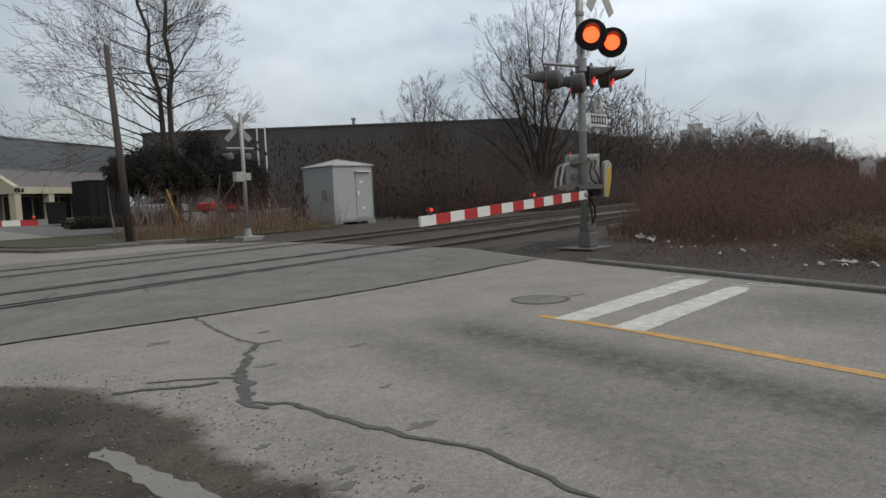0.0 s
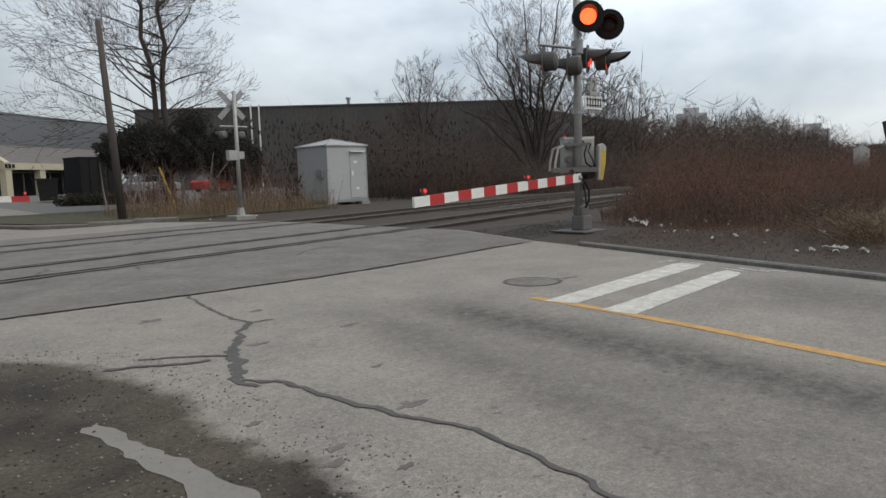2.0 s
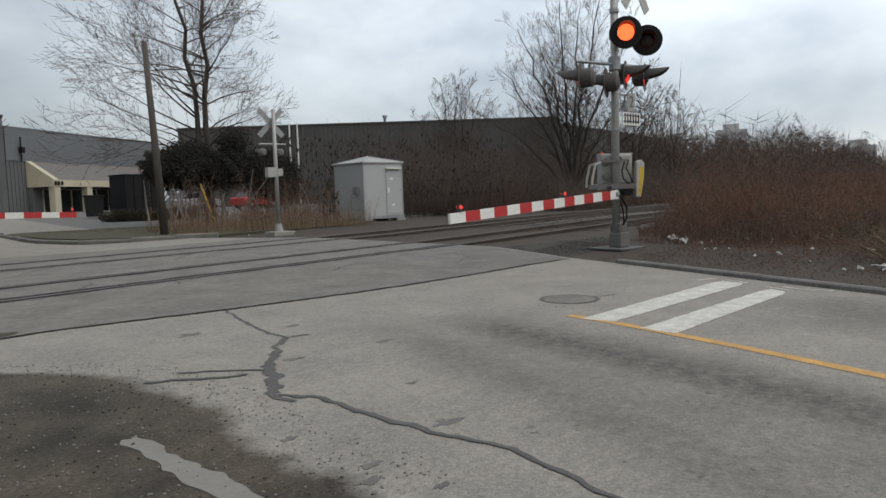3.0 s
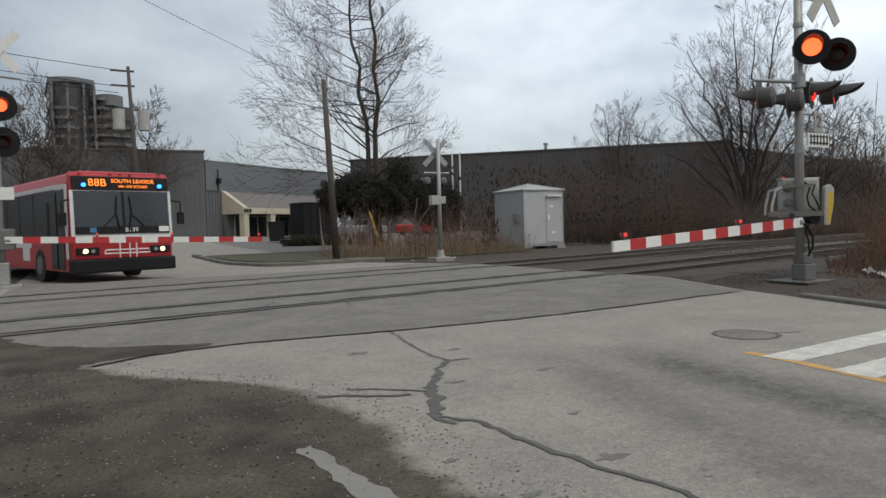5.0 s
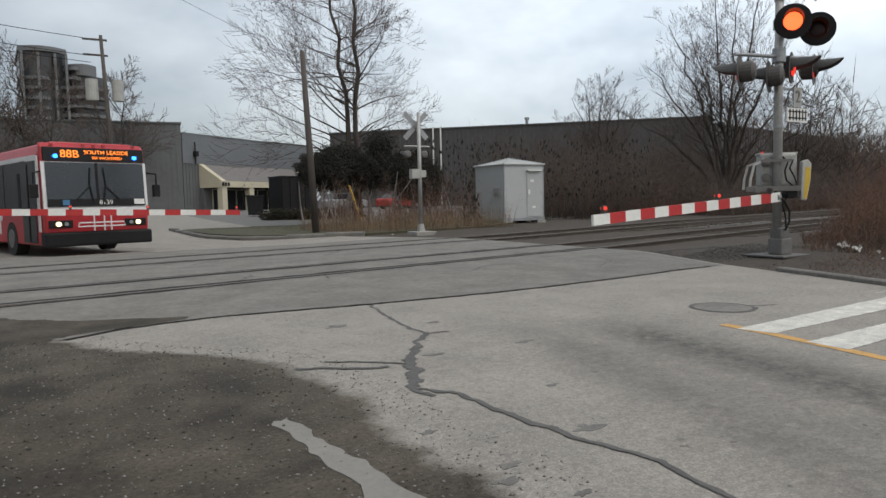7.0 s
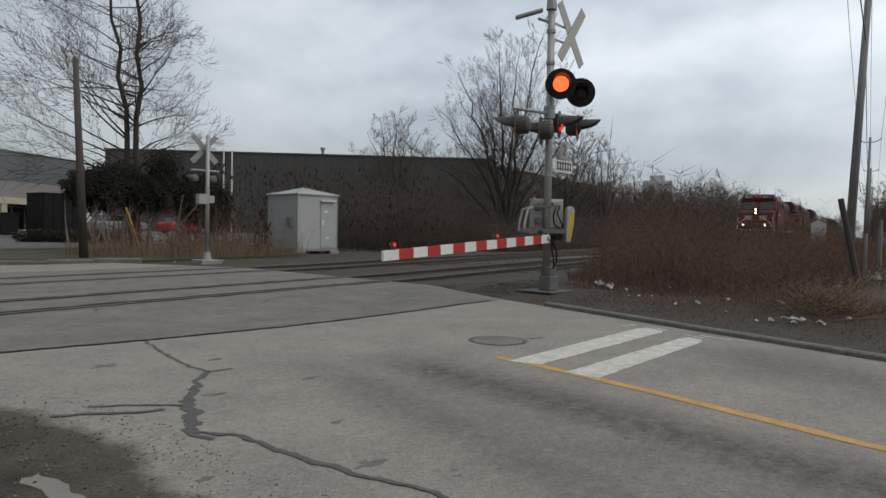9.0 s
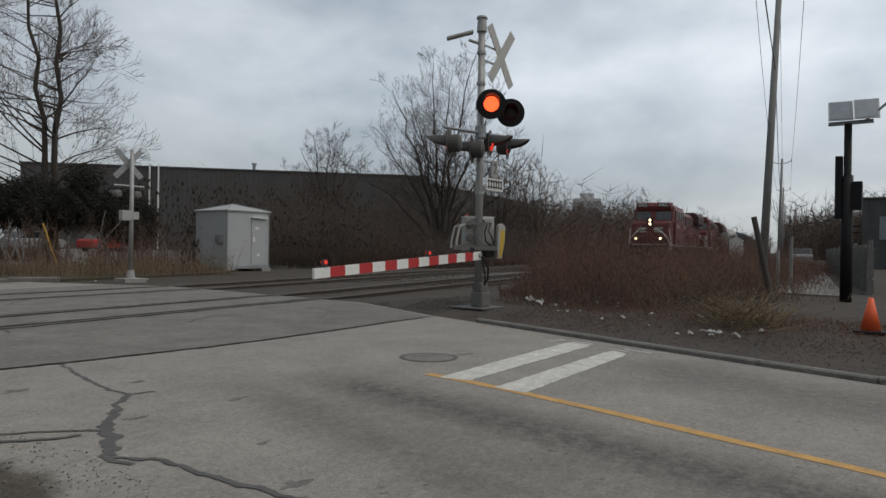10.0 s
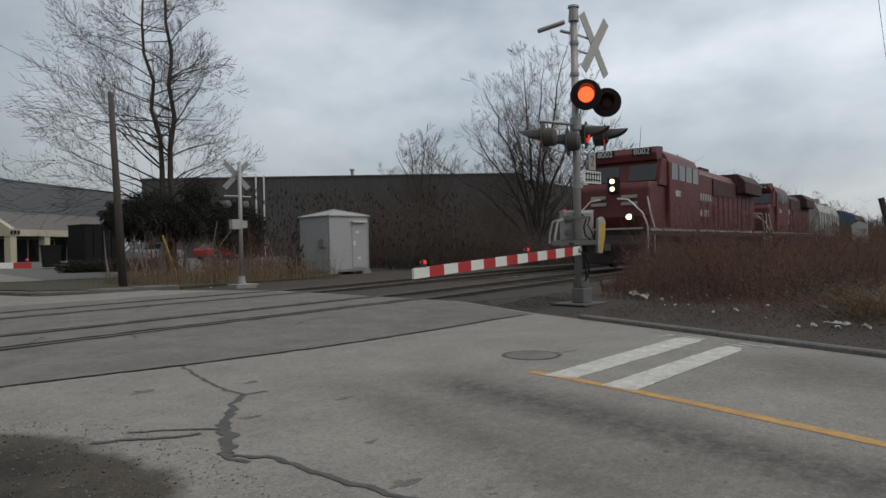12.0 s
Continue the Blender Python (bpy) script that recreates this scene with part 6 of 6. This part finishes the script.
guard = thing("guy_guard", "yellow plastic guard on a slanting guy wire", "guy wire guard")
part("guard", M().tube((13.3, 31.5, 0.1), (12.7, 31.6, 2.0), 0.05, n=8), ORANGE_PLASTIC, guard)
part("guy_wire", M().tube((12.7, 31.6, 2.0), (11.6, 31.9, 5.4), 0.012, n=5), BLACK, guard)
block = thing("concrete_block", "tan weathered concrete blocks beyond the track", "concrete block", pose(28.5, 29.5, 0.0, 0, 0, 14))
part("block", M().box(-0.9, -0.4, 0, 0.9, 0.4, 1.15), mat("tan_concrete", (0.19, 0.155, 0.115), 0.9, vary=0.3, size=0.3), block, bevel=0.04)
part("block", M().box(0.95, -0.4, 0, 1.7, 0.4, 1.3), CONCRETE, block, bevel=0.04)


def island_weeds(rng, n):
    a = rng.random(n)
    x = 8.9 + a * 7.8
    y = 22.4 + 0.10 * (x - 9) + rng.random(n) * 6
    hide = (x > 17.4) & (x < 21.4) & (y > 25.2) & (y < 29.2)
    y = np.where(hide, y + 5, y)
    return on_ground(x, y, 0.5 + 0.6 * rng.random(n) + 0.3 * (x < 17))


thicket("dry_weeds", "dry straw-brown weeds and stalks on the turf", island_weeds, 2600, 0.62, 0.22, STRAW, 12, 0.006, 4)
thicket("dry_weeds", "brown leafless saplings on the turf", island_weeds, 500, 1.7, 0.14, BRUSH, 13, 0.009, 6)


def turf(rng, n):
    x = 6.2 + rng.random(n) * 8
    y = 24.6 + rng.random(n) * 9
    return on_ground(x, y, np.ones(n))


thicket("turf_grass", "short dull winter grass", turf, 9000, 0.16, 0.5, GRASS_SOIL, 14, 0.006, 1)


def dead_leaves(name, label, polar, n, seed):
    """Stalks that still hold dark curled leaves; polar gives bearing, distance and height ranges."""
    rng = np.random.default_rng(seed)
    b0, b1, d0, d1, z0, z1 = polar
    bearing = np.radians(rng.uniform(b0, b1, n))
    dist = rng.uniform(d0, d1, n)
    z = z0 + (z1 - z0) * rng.random(n) ** 1.5
    c = np.column_stack([dist * np.sin(bearing), dist * np.cos(bearing), z])
    ln, w = rng.uniform(0.10, 0.2, n), rng.uniform(0.035, 0.06, n)
    ax = rng.normal(0, 0.25, (n, 3)) + np.array([0.12, 0, 1])
    ax /= np.linalg.norm(ax, axis=1)[:, None]
    sd = np.cross(ax, rng.normal(size=(n, 3)))
    sd /= np.linalg.norm(sd, axis=1)[:, None]
    ot = np.cross(ax, sd)
    v = np.stack([c - ax * ln[:, None], c + ax * ln[:, None], c + sd * w[:, None], c - sd * w[:, None], c + ot * w[:, None], c - ot * w[:, None]], 1).reshape(-1, 3)
    k = 6 * np.arange(n)[:, None]
    f = np.concatenate([k + np.array([q]) for q in ([0, 2, 4], [0, 4, 3], [0, 3, 5], [0, 5, 2], [1, 4, 2], [1, 3, 4], [1, 5, 3], [1, 2, 5])])
    foot = c.copy()
    foot[:, 2] = 0
    sv, sf = cones(rng, foot, c + np.array([0, 0, 0.15]), 0.008)
    f2 = np.concatenate([f, sf + len(v)])
    return tagged(new(name, raw_mesh(name, np.concatenate([v, sv]), f2, LEAF)), label, "shrub", "", "stuff")


dead_leaves("leafy_shrub", "tall stalks with dark curled leaves", (25.5, 35.0, 34, 40, 1.2, 4.3), 320, 80)
dead_leaves("leafy_shrub", "tall stalks with dark curled leaves", (32.0, 46.5, 35, 42, 1.2, 4.4), 420, 81)
dead_leaves("leafy_shrub", "few stalks with dark leaves beside the hut", (31.3, 32.7, 29, 30.5, 0.4, 2.1), 26, 82)

# distant blocks over the wood, haze put into their pale colours
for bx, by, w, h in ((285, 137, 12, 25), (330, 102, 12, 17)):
    t = thing("distant_building", "distant apartment block, its grey paled to imitate haze", "building", pose(bx, by, 0, 0, 0, -60))
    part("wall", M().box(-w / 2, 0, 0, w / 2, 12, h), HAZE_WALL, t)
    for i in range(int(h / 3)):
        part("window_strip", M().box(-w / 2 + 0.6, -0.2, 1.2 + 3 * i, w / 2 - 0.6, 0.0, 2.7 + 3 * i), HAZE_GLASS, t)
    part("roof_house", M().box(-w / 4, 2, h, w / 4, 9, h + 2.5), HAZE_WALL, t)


def lane_wood(rng, n):
    x = 120 + 140 * rng.random(n)
    y = 0.02 * x + rng.random(n) * (0.17 * x)
    return on_ground(x, y, 0.8 + 0.35 * np.sin(x * 0.13 + y * 0.3))


thicket("far_wood", "dark leafless wood at the end of the lane", lane_wood, 5200, 9.5, 0.14, BRUSH_DARK, 17, 0.10, 8)


def back_wood(rng, n):
    a = rng.uniform(-1.2, 0.25, n)
    d = rng.uniform(120, 200, n)
    return on_ground(d * np.sin(a), d * np.cos(a), 0.6 + 0.3 * rng.random(n))


thicket("far_wood", "grey leafless trees far beyond the warehouse", back_wood, 1500, 8.0, 0.14, BRUSH_DARK, 18, 0.10, 6)

# ---- litter, stones and twigs ----
lit = [(12.65, 7.34), (12.5, 7.2), (12.35, 7.0), (12.11, 6.78), (12.2, 6.9), (14.6, 7.0), (13.9, 6.6), (14.2, 6.4), (12.24, 6.3), (11.86, 6.3), (12.51, 5.3), (10.63, 4.76), (10.91, 4.51), (9.94, 3.29), (10.34, 3.06), (10.19, 2.88), (10.25, 2.95), (10.3, 2.8), (10.18, 2.54), (11.3, 5.5), (11.6, 4.3), (11.9, 3.6), (11.3, 21.2), (11.6, 21.6), (10.4, 21.9), (12.2, 22.0), (9.6, 22.6)]
rl = random.Random(4)
for _ in range(12):
    yy = rl.uniform(2.0, 6.8)
    lit.append((road_right(yy) + rl.uniform(1.6, 4.6), yy))
for k, (x, y) in enumerate(lit):
    s = rl.uniform(0.02, 0.055) * (2.4 if k in (0, 1, 3) else 2.0 if k in (14, 15) else 1.1)
    m = M()
    # a crumpled scrap: an uneven fan of creased facets
    rim = [(s * math.cos(0.785 * i) * rl.uniform(0.6, 1.4), s * math.sin(0.785 * i) * rl.uniform(0.5, 1.1), s * rl.uniform(-0.15, 0.6)) for i in range(8)]
    mid = [(0.45 * px_ + s * rl.uniform(-0.1, 0.1), 0.45 * py_, s * rl.uniform(0.25, 1.0)) for px_, py_, _ in rim]
    m.add(rim + mid + [(0, 0, s * rl.uniform(0.2, 0.7))], [f for i in range(8) for f in ((i, (i + 1) % 8, 8 + (i + 1) % 8), (i, 8 + (i + 1) % 8, 8 + i), (8 + i, 8 + (i + 1) % 8, 16))])
    p = part("litter", m, PAPER, None)
    p.matrix_world = pose(x, y, ground_z(x, y) + (0.0 if k < 22 or k > 26 else -0.03), rl.uniform(-12, 12), rl.uniform(-12, 12), rl.uniform(0, 360))
    tagged(p, "crumpled scrap of white litter on the soil", "litter", "scraps of litter")


def scatter_stones(name, label, place, n, s0, s1, material, seed):
    rng = np.random.default_rng(seed)
    p = place(rng, n)
    s = s0 + (s1 - s0) * rng.random(n) ** 3
    oct_ = np.array([[1, 0, 0], [-1, 0, 0], [0, 1, 0], [0, -1, 0], [0, 0, 0.8], [0, 0, -0.6]])
    v = (p[:, None, :3] + oct_[None] * s[:, None, None] * rng.uniform(0.5, 1.2, (n, 6, 1))).reshape(-1, 3)
    k = 6 * np.arange(n)[:, None]
    f = np.concatenate([k + np.array([q]) for q in ([0, 2, 4], [2, 1, 4], [1, 3, 4], [3, 0, 4], [2, 0, 5], [1, 2, 5], [3, 1, 5], [0, 3, 5])])
    return tagged(new(name, raw_mesh(name, v, f, material)), label, "stones", "", "stuff")


def on_shoulder(rng, n):
    """Grit that thins out from the mud on to the road."""
    y = rng.uniform(0.6, 10, n)
    x = np.array([road_left(b) for b in y]) + 0.5 - 3.6 * rng.random(n) ** 1.25
    return np.column_stack([x, y, np.array([ground_z(a, b) for a, b in zip(x, y)]) + 0.002])


def in_mud(rng, n):
    p = on_shoulder(rng, n)
    p[:, 0] -= 0.35
    return p


scatter_stones("shoulder_gravel", "loose pale grit on the muddy shoulder", on_shoulder, 13000, 0.002, 0.0115, PEBBLE, 90)
scatter_stones("shoulder_gravel", "dark stones and clods on the muddy shoulder", in_mud, 5000, 0.003, 0.014, DIRT, 93)


def on_ballast(rng, n):
    x = 9.7 + rng.random(n) ** 1.6 * 16
    off = np.where(rng.random(n) < 0.6, rng.uniform(-2.7, 1.9, n), rng.uniform(2.2, 6.7, n))
    y = 11.15 + TRACK_SLOPE * (x - 6) + off
    z = np.array([rail_z(a) for a in x]) - 0.12 - 0.17 * np.clip((np.abs(off) - 1.5), 0, 1) * (off < 2)
    return np.column_stack([x, y, z])


scatter_stones("ballast_stones", "broken grey-brown ballast stones", on_ballast, 9000, 0.018, 0.045, BALLAST, 91)


def by_crossing(rng, n):
    x = 9.2 + 3.6 * rng.random(n)
    y = 7.6 + 2.2 * rng.random(n) + 0.12 * (x - 9.2)
    x = np.maximum(x, np.array([road_right(b) for b in y]) + 0.05)
    return np.column_stack([x, y, np.array([ground_z(a, b) for a, b in zip(x, y)]) - 0.028])


scatter_stones("crossing_gravel", "loose grey-brown ballast spilt beside the crossing", by_crossing, 6000, 0.008, 0.034, BALLAST, 94)


def on_verge(rng, n):
    y = rng.uniform(-2, 7, n)
    x = np.array([road_right(b) for b in y]) + 0.3 + 3.2 * rng.random(n)
    return np.column_stack([x, y, np.array([ground_z(a, b) for a, b in zip(x, y)]) - 0.02])


scatter_stones("verge_gravel", "brown grit and leaf scraps on the verge", on_verge, 4500, 0.003, 0.014, VERGE, 92)


def verge_grass(rng, n):
    y = rng.uniform(-3, 6.5, n)
    x = np.array([road_right(b) for b in y]) + 0.5 + 4.5 * rng.random(n) ** 0.8
    return on_ground(x, y, np.clip((x - 8) / 4, 0.2, 1))


thicket("verge_grass", "matted brown grass on the verge", verge_grass, 7000, 0.16, 0.9, BRUSH, 15, 0.005, 2)


def brush_pile(rng, n):
    x = 11.6 + rng.normal(0, 0.4, n)
    y = 2.75 + rng.normal(0, 0.25, n)
    return on_ground(x, y, np.ones(n))


thicket("brush_pile", "heap of pale cut branches on the verge", brush_pile, 200, 0.7, 1.0, STRAW, 16, 0.010, 4, 0.6)



def motions():
    # the train rolls towards the crossing at an even pace
    for ob, back in TRAIN:
        out = []
        for t in (0, 2, 4, 6, 8, 9, 10, 11, 12):
            x = 22.2 + 13.5 * (12 - t) + back * math.cos(radians(TRACK_YAW))
            out.append((t, pose(x, track_y(x), 0.19, 0, 0, TRACK_YAW)))
        walk(ob, out)
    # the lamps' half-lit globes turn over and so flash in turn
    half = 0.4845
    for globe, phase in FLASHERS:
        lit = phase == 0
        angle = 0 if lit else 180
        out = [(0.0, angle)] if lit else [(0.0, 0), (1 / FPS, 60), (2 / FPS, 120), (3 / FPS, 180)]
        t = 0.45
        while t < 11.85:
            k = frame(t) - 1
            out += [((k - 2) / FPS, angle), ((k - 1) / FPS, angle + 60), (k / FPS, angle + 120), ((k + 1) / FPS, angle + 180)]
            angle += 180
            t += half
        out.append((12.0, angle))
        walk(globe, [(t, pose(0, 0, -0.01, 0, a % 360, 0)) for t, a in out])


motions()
